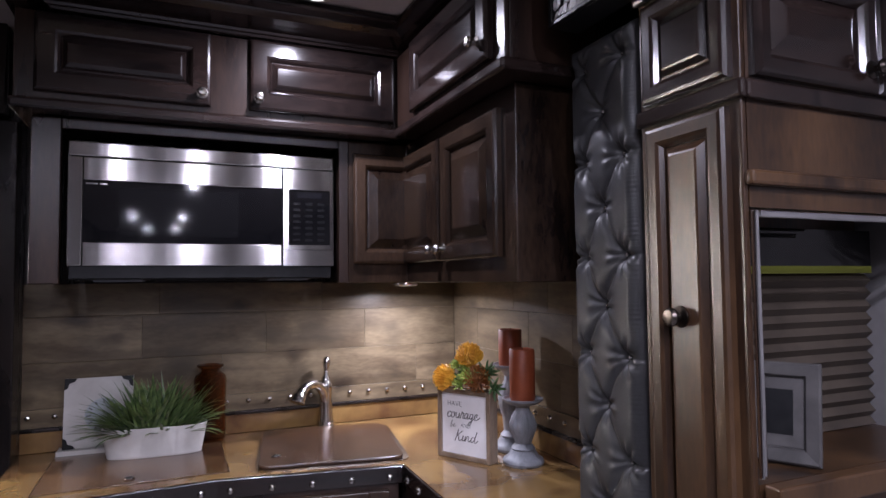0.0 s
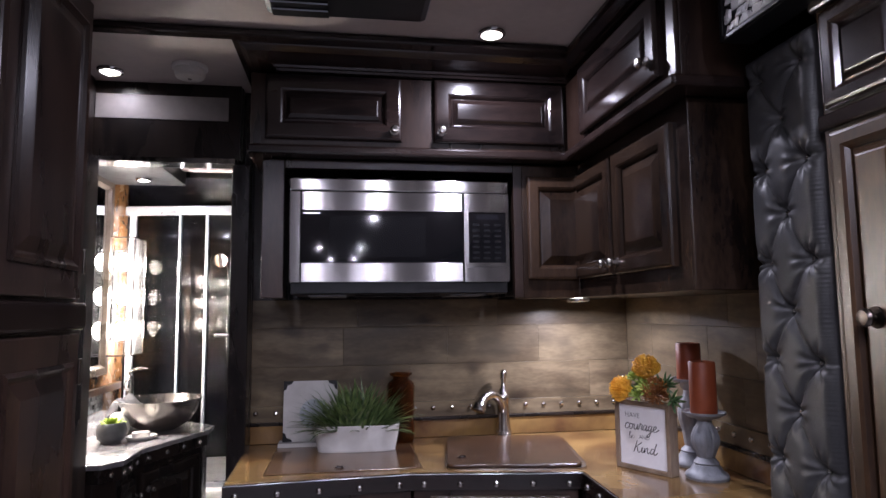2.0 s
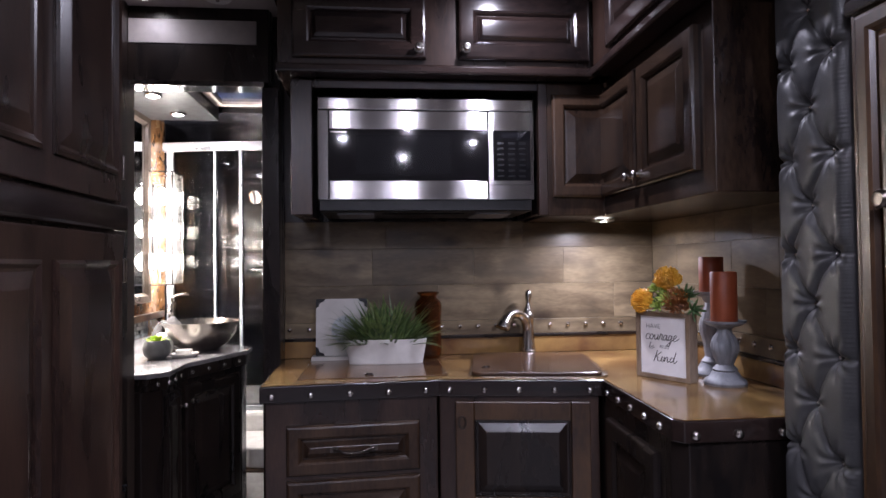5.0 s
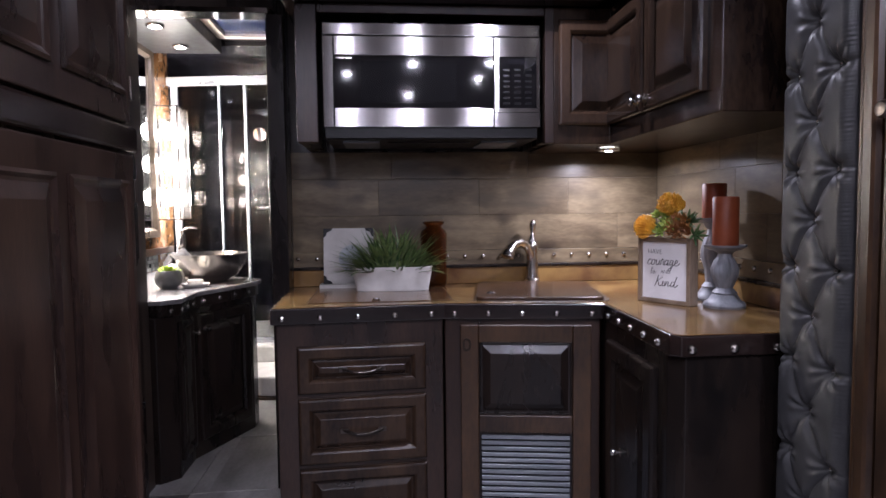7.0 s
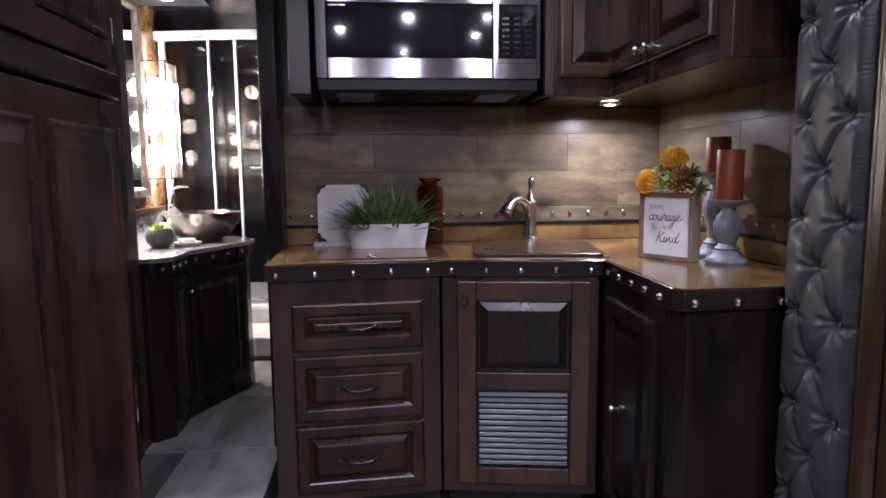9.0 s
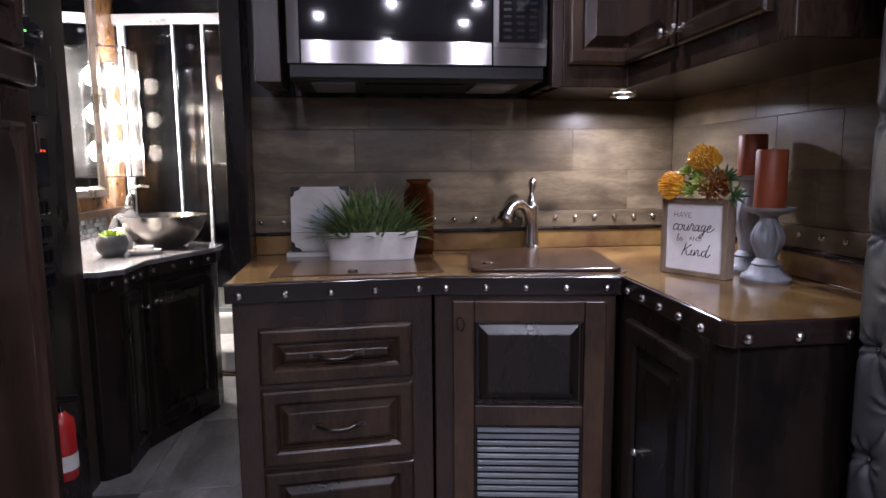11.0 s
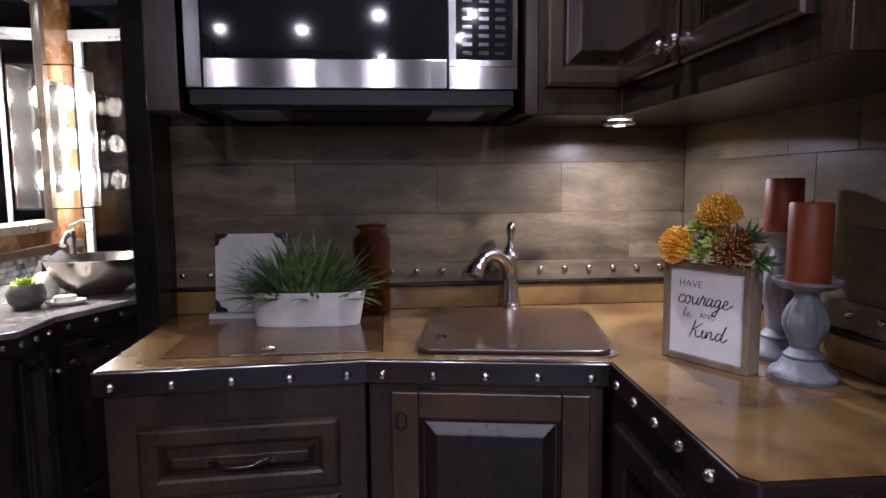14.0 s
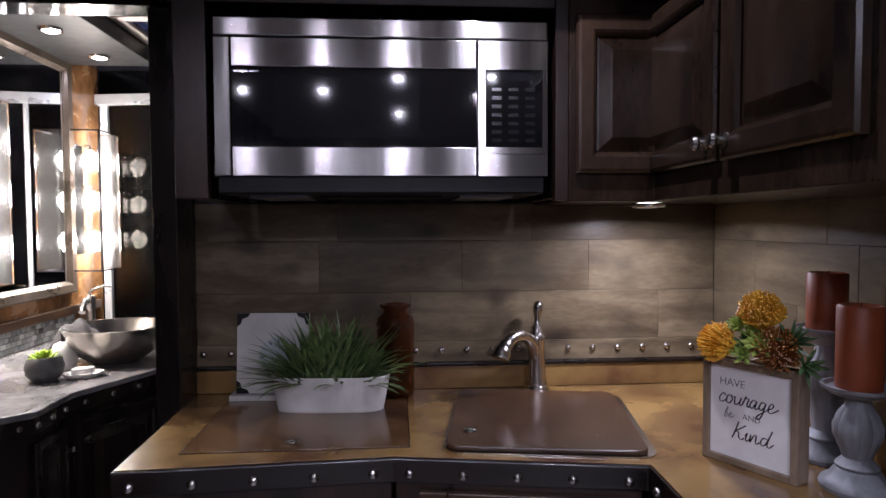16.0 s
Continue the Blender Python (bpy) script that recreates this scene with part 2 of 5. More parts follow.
REDLED = plain("red_indicator", (1.0, 0.06, 0.02), 0.4, emission=0.7)
GREENLED = plain("green_indicator", (0.1, 1.0, 0.1), 0.4, emission=1.2)

# ---- mesh helpers ----


def finish(bm, name, mat, smooth=None):
    bmesh.ops.recalc_face_normals(bm, faces=bm.faces)
    me = bpy.data.meshes.new(name)
    bm.to_mesh(me)
    bm.free()
    me.materials.append(mat)
    if smooth:
        me.shade_smooth()
        me.set_sharp_from_angle(angle=radians(smooth))
    return me


def part(name, bm, mat, parent=None, label="", m=None, smooth=None, kind="", bevel=0):
    ob = new(name, finish(bm, name, mat, smooth))
    if m is not None:
        ob.matrix_basis = m
    if parent is not None:
        ob.parent = parent
    if bevel:
        mod = ob.modifiers.new("bevel", "BEVEL")
        mod.width, mod.segments, mod.limit_method = bevel, 2, "ANGLE"
    return tagged(ob, label, kind=kind)


def thing(name, m, label, category, group="", kind=""):
    ob = new(name)
    ob.empty_display_size = 0.05
    ob.matrix_basis = m
    return tagged(ob, label, category, group, kind)


def box(bm, x0, x1, y0, y1, z0, z1):
    vs = [bm.verts.new((x, y, z)) for x in (x0, x1) for y in (y0, y1) for z in (z0, z1)]
    for f in ((0, 1, 3, 2), (4, 6, 7, 5), (0, 4, 5, 1), (2, 3, 7, 6), (0, 2, 6, 4), (1, 5, 7, 3)):
        bm.faces.new([vs[i] for i in f])
    return bm


def slab(*boxes):
    bm = bmesh.new()
    for b in boxes:
        box(bm, *b)
    return bm


def prism(poly, z0, z1, bm=None):
    bm = bm or bmesh.new()
    lo = [bm.verts.new((x, y, z0)) for x, y in poly]
    hi = [bm.verts.new((x, y, z1)) for x, y in poly]
    bm.faces.new(lo)
    bm.faces.new(hi)
    k = len(poly)
    for i in range(k):
        bm.faces.new((lo[i], lo[(i + 1) % k], hi[(i + 1) % k], hi[i]))
    return bm


def lathe(profile, segs=24, bm=None, at=(0, 0, 0)):
    """A turned body from (radius, z) pairs."""
    bm = bm or bmesh.new()
    rings = []
    for r, z in profile:
        if r < 1e-5:
            rings.append([bm.verts.new((at[0], at[1], at[2] + z))])
        else:
            rings.append([bm.verts.new((at[0] + r * math.cos(a), at[1] + r * math.sin(a), at[2] + z)) for a in (2 * math.pi * i / segs for i in range(segs))])
    for a, b in zip(rings, rings[1:]):
        for i in range(segs):
            j = (i + 1) % segs
            q = [a[i % len(a)], a[j % len(a)], b[j % len(b)], b[i % len(b)]]
            q = list(dict.fromkeys(q))
            if len(q) > 2:
                bm.faces.new(q)
    for r in (rings[0], rings[-1]):
        if len(r) > 2:
            bm.faces.new(r)
    return bm


def tube(points, radius, segs=10, bm=None):
    """A round bar along points; radius is a number or one for each point."""
    bm = bm or bmesh.new()
    pts = [Vector(p) for p in points]
    rs = radius if isinstance(radius, (list, tuple)) else [radius] * len(pts)
    rings = []
    side = None
    for i, p in enumerate(pts):
        d = (pts[min(i + 1, len(pts) - 1)] - pts[max(i - 1, 0)]).normalized()
        ref = side if side is not None else (Vector((0, 0, 1)) if abs(d.z) < 0.9 else Vector((1, 0, 0)))
        side = (ref - d * ref.dot(d)).normalized()
        up = d.cross(side)
        rings.append([bm.verts.new(p + (side * math.cos(a) + up * math.sin(a)) * rs[i]) for a in (2 * math.pi * k / segs for k in range(segs))])
    for a, b in zip(rings, rings[1:]):
        for i in range(segs):
            bm.faces.new((a[i], a[(i + 1) % segs], b[(i + 1) % segs], b[i]))
    bm.faces.new(rings[0])
    bm.faces.new(rings[-1])
    return bm


def spline(ctrl, n=6):
    """Points of a smooth curve through ctrl."""
    c = [Vector(p) for p in ctrl]
    c = [c[0] * 2 - c[1]] + c + [c[-1] * 2 - c[-2]]
    out = []
    for i in range(1, len(c) - 2):
        for k in range(n):
            t = k / n
            a, b, d, e = c[i - 1], c[i], c[i + 1], c[i + 2]
            out.append(0.5 * (2 * b + (d - a) * t + (2 * a - 5 * b + 4 * d - e) * t * t + (3 * b - a - 3 * d + e) * t ** 3))
    out.append(c[-2])
    return out


def rings_panel(w, h, profile, cap=True, x0=0.0, z0=0.0, sl=1.0, sr=1.0):
    """Rectangle rings (inset, height towards -y), lofted: frames and raised panels of doors."""
    bm = bmesh.new()
    loops = []
    for d, up in profile:
        loops.append([bm.verts.new((x0 + x, -up, z0 + z)) for x, z in ((d * sl, d), (w - d * sr, d), (w - d * sr, h - d), (d * sl, h - d))])
    for a, b in zip(loops, loops[1:]):
        for i in range(4):
            bm.faces.new((a[i], a[(i + 1) % 4], b[(i + 1) % 4], b[i]))
    if cap:
        bm.faces.new(loops[-1])
    bm.faces.new(loops[0])
    return bm


def panel_door(name, parent, x0, z0, w, h, fw=0.055, mat=None, panel_mat=None, y=0.0, rz=0.0, slope=0.03, sl=1.0, sr=1.0):
    """A framed door with a raised panel as its sub-part, in the parent's face; faces -y."""
    mat = mat or WOOD_UP
    m = pose(x0, y, z0, 0, 0, rz)
    d = part(name, rings_panel(w, h, [(0, -0.001), (0, 0.013), (0.004, 0.019), (0.010, 0.021), (fw - 0.012, 0.021), (fw - 0.006, 0.017), (fw, 0.009), (fw, 0.004)], sl=sl, sr=sr), mat, parent, m=m)
    part("raised_panel", rings_panel(w - fw * (sl + sr), h - 2 * fw, [(0.001, 0.002), (0.001, 0.0055), (0.006, 0.0065), (slope, 0.0175), (slope + 0.004, 0.019)], x0=fw * sl, z0=fw, sl=sl, sr=sr), panel_mat or mat, d)
    return d


def knob(parent, x, z, y=-0.02, r=0.014, mat=None):
    bm = lathe([(0.0, 0.0), (r * 1.15, 0.0), (r * 1.15, 0.003), (r * 0.45, 0.006), (r * 0.42, 0.014), (r * 0.9, 0.018), (r, 0.024), (r * 0.75, 0.030), (0, 0.032)], 16)
    return part("knob", bm, mat or NICKEL, parent, "round nickel knob", pose(x, y, z, 90, 0, 0), 40)


def puck(place, name="puck_light", r=0.042):
    t = thing(name, Matrix.Translation(place), "small round chrome recessed LED puck light, lit", "ceiling light", "puck lights")
    part("rim", lathe([(r * 0.78, 0.0), (r * 0.8, -0.012), (r, -0.010), (r * 1.08, -0.004), (r * 1.08, 0.0)], 28), CHROME, t, "chrome rim", smooth=35)
    part("lens", lathe([(r * 0.44, -0.0075), (r * 0.6, -0.007), (r * 0.77, -0.004), (r * 0.77, 0.0), (r * 0.44, 0.0)], 24), DIFFUSER, t, "dim frosted lens ring")
    part("led", lathe([(0, -0.010), (r * 0.3, -0.010), (r * 0.43, -0.007), (r * 0.43, 0.0)], 20), GLOW, t, "glowing white core")
    return t


def structure(name, bm, mat, label="", category="", bevel=0):
    ob = part(name, bm, mat, None, kind="structure", bevel=bevel)
    return tagged(ob, label, category or name.split("_")[0])


# ---- structure ----
floor = structure("floor", slab((-1.6, 1.7, -6.7, 5.0, -0.06, -0.004)), GROUT, "grey wood-look vinyl plank floor", "floor")
ceiling = structure("ceiling", slab((-1.6, 1.7, -6.7, 5.0, CEIL, CEIL + 0.06)), CEILING, "pale padded vinyl ceiling", "ceiling")
bath_floor = structure("floor_bath", slab((-0.984, -0.472, 1.59, 2.26, 0.0, 0.126), (-1.438, -0.472, 2.2605, 4.8, 0.0, 0.126)), GROUT, "raised grey bathroom floor", "floor")
wall_back = structure("wall_back", slab((-0.47, 1.2, 2.43, 2.52, 0, CEIL)), WALL, "dark stained wall behind the kitchen counter", "wall")
wall_right = structure("wall_right", slab((1.11, 1.2, 1.0, 2.43, 0, CEIL)), WALL, "dark wall beside the counter", "wall")
# unseen closing walls, added out of view; their pale tone lifts the ambient light
wall_room_right = structure("wall_room_right", slab((1.5, 1.6, -6.6, 1.0, 0, CEIL)), TAUPE, "unseen plain taupe wall added to close the living area", "wall")
wall_room_back = structure("wall_room_back", slab((-1.6, 1.6, -6.7, -6.6, 0, CEIL)), TAUPE, "unseen plain taupe wall added behind the living area", "wall")
wall_left = structure("wall_left", slab((-1.08, -0.985, -6.6, 2.26, 0, CEIL)), WOOD_BLACK, "dark stained wood side wall with controls", "wall")
wall_bath_front = structure("wall_bath_front", slab((-1.6, -0.99, 2.262, 2.34, 0, CEIL)), WALL, "dark partition wall beside bathroom door", "wall")
wall_bath_left = structure("wall_bath_left", slab((-1.55, -1.44, 2.34, 4.95, 0, CEIL)), BURL, "copper burl bathroom wall", "wall")
wall_bath_right = structure("wall_bath_right", slab((-0.47, -0.40, 2.522, 4.95, 0, CEIL)), SHOWERWALL, "black bathroom side wall", "wall")
wall_shower = structure("wall_shower", slab((-1.438, -0.472, 4.80, 4.9, 0, CEIL)), SHOWERWALL, "glossy black shower back wall", "wall")
structure("wall_header", slab((-0.988, -0.475, 2.27, 2.34, 1.975, 2.115), (-0.988, -0.475, 2.28, 2.34, 2.115, CEIL)), WOOD_BLACK, "dark lintel above the bathroom doorway", "wall")
structure("trim_header_panel", slab((-0.986, -0.52, 2.272, 2.278, 2.12, 2.21)), PALEPANEL, "pale grey strip above doorway", "trim")
structure("trim_door_head", slab((-0.986, -0.49, 2.255, 2.345, 1.955, 1.973)), CHROME, "bright metal strip under the lintel", "trim")
structure("trim_door_jamb", slab((-0.50, -0.435, 2.262, 2.345, 0, 1.954), (-0.498, -0.44, 2.347, 2.425, 0, CEIL)), WOOD_BLACK, "black stained door jamb", "trim", 0.004)
structure("trim_end_post", slab((-0.51, -0.47, 2.3, 2.42, 1.98, CEIL - 0.002)), WOOD_BLACK, "dark upright post", "trim")
structure("trim_ceiling_beam", slab((-0.98, 0.628, 1.762, 1.806, CEIL - 0.026, CEIL - 0.0025)), WOOD_ALONG, "dark wooden ceiling batten", "trim", 0.006)

# ---- kitchen: base cabinets ----
A_X, A_Y, A_R = -0.435, 1.865, 3.37
B_X, B_Y, B_R = 0.125, 1.898, -10.03
C_X, C_Y, C_R = 0.645, 1.806, -91.6


def drawer_pull(parent, x, z):
    """Bronze bow pull with leaf ends."""
    pts = spline([(-0.062, -0.002, 0), (-0.045, -0.014, -0.002), (-0.02, -0.024, -0.006), (0.02, -0.024, -0.006), (0.045, -0.014, -0.002), (0.062, -0.002, 0)], 4)
    bm = tube(pts, [0.006 if i in (0, 1) or i > len(pts) - 3 else 0.0042 for i in range(len(pts))], 8)
    for s in (-1, 1):
        box(bm, s * 0.062 - 0.013, s * 0.062 + 0.013, -0.006, 0.001, -0.007, 0.007)
    part("pull", bm, BRONZE, parent, "dark bronze bow pull", pose(x, -0.019, z), 50)


cab = thing("drawer_cabinet", pose(A_X, A_Y, 0, 0, 0, A_R), "dark stained wooden base cabinet with three drawers", "cabinet", "base cabinets")
part("body", prism([(0.012, 0.0), (0.558, 0.0), (0.59, 0.535), (0.022, 0.56)], 0.10, 0.8495), WOOD_UP, cab, bevel=0.003)
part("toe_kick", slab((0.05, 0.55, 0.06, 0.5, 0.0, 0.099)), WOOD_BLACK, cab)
for z0, z1 in ((0.618, 0.775), (0.382, 0.603), (0.133, 0.368)):
    d = panel_door("drawer_front", cab, 0.077, z0, 0.421, z1 - z0, 0.048, WOOD_MID, slope=0.02)
    drawer_pull(d, 0.21, (z1 - z0) / 2)

cab = thing("sink_cabinet", pose(B_X, B_Y, 0, 0, 0, B_R), "dark wooden sink cabinet with panelled door and vent grille", "cabinet", "base cabinets")
part("body", prism([(0.004, 0.0), (0.518, 0.0), (0.425, 0.50), (-0.085, 0.50)], 0.10, 0.8495), WOOD_UP, cab, bevel=0.003)
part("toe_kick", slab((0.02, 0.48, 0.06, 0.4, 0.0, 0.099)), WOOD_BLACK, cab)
DZ, DH = 0.141, 0.691
door = part("door", slab((0.002, 0.428, -0.003, -0.001, 0.002, DH - 0.002)), WOOD_BLACK, cab, m=pose(0.057, 0, DZ))
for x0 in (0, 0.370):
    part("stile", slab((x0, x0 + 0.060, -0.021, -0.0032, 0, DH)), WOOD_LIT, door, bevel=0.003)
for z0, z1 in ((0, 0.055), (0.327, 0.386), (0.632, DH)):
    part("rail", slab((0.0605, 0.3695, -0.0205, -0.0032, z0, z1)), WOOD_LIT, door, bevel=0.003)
part("raised_panel", rings_panel(0.308, 0.245, [(0.0, 0.0035), (0.0, 0.012), (0.005, 0.013), (0.006, 0.0045), (0.012, 0.0045), (0.036, 0.0155), (0.039, 0.0165)], x0=0.061, z0=0.3865), WOOD_BLACK, door, "nearly black raised panel")
part("finger_ring", tube([(0.022 + 0.011 * math.cos(a), -0.024, 0.625 + 0.019 * math.sin(a)) for a in (2 * math.pi * i / 16 for i in range(17))], 0.003, 6), BRONZE, door, "dark oval ring pull", smooth=60)
part("vent_rim", slab((0.061, 0.067, -0.016, -0.004, 0.0555, 0.3265), (0.363, 0.369, -0.016, -0.004, 0.0555, 0.3265), (0.0675, 0.3625, -0.016, -0.004, 0.0555, 0.061), (0.0675, 0.3625, -0.016, -0.004, 0.321, 0.3265)), WOOD_BLACK, door, "dark vent rim")
part("vent_back", slab((0.068, 0.362, -0.006, -0.0042, 0.062, 0.320)), BLACKPLASTIC, door)
for i in range(13):
    part("vent_slat", slab((0.069, 0.361, -0.0035, 0.0035, -0.0064, 0.0064)), VENTSLAT, door, "" if i else "grey metal vent slat", pose(0, -0.0125, 0.0725 + 0.0198 * i, 14), bevel=0.001)

cab = thing("corner_cabinet", pose(C_X, C_Y, 0, 0, 0, C_R), "dark stained corner base cabinet with single door", "cabinet", "base cabinets")
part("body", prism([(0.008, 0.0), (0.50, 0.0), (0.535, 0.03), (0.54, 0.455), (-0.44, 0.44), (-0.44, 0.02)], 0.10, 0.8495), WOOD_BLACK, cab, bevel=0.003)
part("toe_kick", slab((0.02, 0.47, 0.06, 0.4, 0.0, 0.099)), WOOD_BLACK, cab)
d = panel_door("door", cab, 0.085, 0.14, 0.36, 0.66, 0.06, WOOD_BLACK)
knob(d, 0.14, 0.35, r=0.011)

# ---- countertop ----
TOP = [(-0.447, 2.428), (-0.437, 1.845), (0.125, 1.878), (0.640, 1.788), (0.622, 1.277), (0.640, 1.254), (1.108, 1.252), (1.108, 2.428)]
EDGE = [(-0.441, 2.424), (-0.431, 1.851), (0.126, 1.884), (0.646, 1.793), (0.629, 1.280), (0.645, 1.260), (1.105, 1.258), (1.105, 2.424)]
counter = thing("countertop", Matrix.Identity(4), "L-shaped copper-coloured resin countertop with studded wooden edge", "countertop")
part("top", prism(EDGE, 0.9028, 0.905), COPPER, counter, "mottled glossy copper resin top", bevel=0.0008)
part("edge_band", prism(TOP, 0.850, 0.9025), WOOD_ALONG, counter, "dark wooden edge band", bevel=0.004)
stud_mesh = finish(lathe([(0.0105, 0.0), (0.0102, 0.002), (0.009, 0.0055), (0.006, 0.0082), (0, 0.0092)], 14), "stud", STUD, 60)


def stud(parent, x, y, z, rz, scale=1.0):
    ob = new("stud", stud_mesh)
    ob.matrix_basis = pose(x, y, z, 90, 0, rz) @ Matrix.Scale(scale, 4)
    ob.parent = parent


for i in range(5):
    f = (0.036 + 0.120 * i) / 0.5579
    stud(counter, -0.437 + 0.562 * f, 1.845 + 0.033 * f, 0.870, A_R)
    f = (0.035 + 0.1135 * i) / 0.528
    stud(counter, 0.125 + 0.515 * f, 1.878 - 0.09 * f, 0.870, B_R)
    f = (0.045 + 0.099 * i) / 0.484
    stud(counter, 0.640 - 0.016 * f, 1.788 - 0.483 * f, 0.870, C_R)
stud(counter, 0.668, 1.252, 0.870, 0, 1.1)
stud(counter, 0.775, 1.252, 0.870, 0, 1.1)
stud(counter, 0.885, 1.252, 0.870, 0, 1.1)
hob = thing("hob_cover", pose(-0.33, 1.931, 0.9056), "brown resin lift-out board over the hob, closed", "hob cover")
part("board", slab((0.002, 0.489, 0.0, 0.42, 0.0, 0.0024)), HOBBOARD, hob, bevel=0.001)
part("gap", slab((-0.001, 0.0014, -0.0016, 0.42, 0.0, 0.0007), (0.0018, 0.4892, -0.0016, -0.0004, 0.0, 0.0007), (0.4896, 0.492, -0.0016, 0.42, 0.0, 0.0007)), WOOD_BLACK, hob, "dark gap round the board")


def flush_ring(name, x, y):
    t = thing(name, pose(x, y, 0.9052), "small oval chrome flush ring pull in the board", "ring pull", "flush pulls")
    part("plate", lathe([(0, 0), (0.016, 0), (0.016, 0.0012), (0, 0.0018)], 18), BRONZE, t, m=Matrix.Diagonal((1, 0.8, 1, 1)))
    part("ring", tube([(0.014 * math.cos(a), 0.011 * math.sin(a), 0.002) for a in (2 * math.pi * i / 18 for i in range(19))], 0.0022, 6), CHROME, t, smooth=60)
    return t


flush_ring("ring_pull", -0.10, 1.975).matrix_basis = pose(-0.10, 1.975, 0.9083)
SINK_R = -9.5
cover = thing("sink_cover", pose(0.235, 1.895, 0.9055, 0, 0, SINK_R), "brown resin sink cover board with rounded corners, closed", "sink cover")


def rounded(w, h, r, n=5):
    pts = []
    for cx, cy, a0 in ((w - r, r, -90), (w - r, h - r, 0), (r, h - r, 90), (r, r, 180)):
        pts += [(cx + r * math.cos(radians(a0 + 90 * k / n)), cy + r * math.sin(radians(a0 + 90 * k / n))) for k in range(n + 1)]
    return pts


part("rim", prism(rounded(0.455, 0.49, 0.045), 0.0, 0.003), NICKEL, cover, "thin steel sink rim", m=pose(-0.006, -0.006, 0))
part("board", prism(rounded(0.43, 0.465, 0.03), 0.0035, 0.014), SINKCOVER, cover, bevel=0.003)
r2 = flush_ring("ring_pull", 0.30, 1.985)
r2.matrix_basis = pose(0.301, 1.985, 0.9196)

# ---- copper upstand and nail rail ----
up = structure("trim_upstand", slab((-0.445, 1.106, 2.408, 2.429, 0.906, 0.972), (1.088, 1.108, 1.256, 2.4075, 0.906, 0.972)), COPPER, "copper resin upstand along counter", "trim", 0.002)
part("cap", slab((-0.445, 1.106, 2.402, 2.429, 0.9725, 0.984), (1.081, 1.108, 1.256, 2.4015, 0.9725, 0.984)), WOOD_BLACK, up, "dark cap moulding", bevel=0.003)
rail = structure("trim_nail_rail", slab((-0.445, 1.106, 2.414, 2.4295, 0.9845, 1.044), (1.0925, 1.108, 1.256, 2.4135, 0.9845, 1.044)), PLANK, "weathered wooden rail with domed metal nails", "trim", 0.001)
x = -0.421
while x < 1.08:
    stud(rail, x, 2.414, 1.019, 0, 0.95)
    x += 0.0762
for i in range(14):
    stud(rail, 1.0925, 2.35 - 0.083 * i, 1.018, -90, 0.95)

# ---- wall units ----
wall_unit = thing("microwave_cabinet", Matrix.Identity(4), "dark wooden cabinet surround holding the microwave", "cabinet", "wall cabinets")
part("face_frame", slab((-0.362, -0.289, 2.035, 2.065, 1.452, 1.925), (0.509, 0.542, 2.035, 2.065, 1.447, 1.925), (-0.2885, 0.5085, 2.035, 2.065, 1.893, 1.925)), WOOD_UP, wall_unit, bevel=0.003)
part("side_panel", slab((-0.36, -0.335, 2.0655, 2.428, 1.455, 1.925)), WOOD_UP, wall_unit)
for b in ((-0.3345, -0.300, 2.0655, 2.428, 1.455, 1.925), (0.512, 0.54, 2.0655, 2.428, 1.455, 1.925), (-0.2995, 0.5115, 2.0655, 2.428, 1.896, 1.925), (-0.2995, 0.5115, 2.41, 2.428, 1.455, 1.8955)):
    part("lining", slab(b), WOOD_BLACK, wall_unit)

mw = thing("microwave", pose(-0.27, 2.02, 1.503), "stainless steel over-counter microwave with black glass window", "microwave")
part("body", slab((0.004, 0.753, 0.022, 0.36, -0.04, 0.352)), BLACKPLASTIC, mw, bevel=0.003)
part("top_strip", slab((0.0, 0.757, 0.0, 0.0215, 0.312, 0.354)), STEEL, mw, bevel=0.003)
mdoor = part("door", slab((0.0, 0.592, 0.0205, 0.0215, 0.0, 0.309)), BLACKPLASTIC, mw)
part("side_rail", slab((0.0, 0.037, 0.0, 0.0204, 0.0, 0.309)), STEEL, mdoor, "brushed steel rail", bevel=0.002)
part("lower_rail", slab((0.0385, 0.592, 0.0, 0.0204, 0.0, 0.066)), STEEL, mdoor, "brushed steel rail", bevel=0.002)
part("upper_rail", slab((0.0385, 0.592, 0.0, 0.0204, 0.244, 0.309)), STEEL, mdoor, "brushed steel rail", bevel=0.002)
part("window", slab((0.0385, 0.592, 0.004, 0.02, 0.0665, 0.2435)), BLACKGLASS, mdoor, "black glass window")
part("window_mesh", slab((0.13, 0.46, 0.003, 0.0038, 0.085, 0.225)), plain("window_mesh", (0.010, 0.010, 0.011), 0.05), mdoor)
part("lettering", slab((0.045, 0.075, 0.0034, 0.0039, 0.232, 0.237), (0.08, 0.10, 0.0034, 0.0039, 0.232, 0.237)), STEEL, mdoor)
KEYDARK = plain("display_glass", (0.014, 0.014, 0.017), 0.03, coat=0.5)
panel = part("control_panel", slab((0.5955, 0.757, 0.0205, 0.0215, 0.0, 0.309)), BLACKPLASTIC, mw)
for b in ((0.5955, 0.757, 0.0, 0.0204, 0.0, 0.05), (0.5955, 0.757, 0.0, 0.0204, 0.0515, 0.066), (0.5955, 0.612, 0.0, 0.0204, 0.0665, 0.309), (0.745, 0.757, 0.0, 0.0204, 0.0665, 0.309), (0.6125, 0.7445, 0.0, 0.0204, 0.244, 0.309)):
    part("steel_surround", slab(b), STEEL, panel, "brushed steel surround")
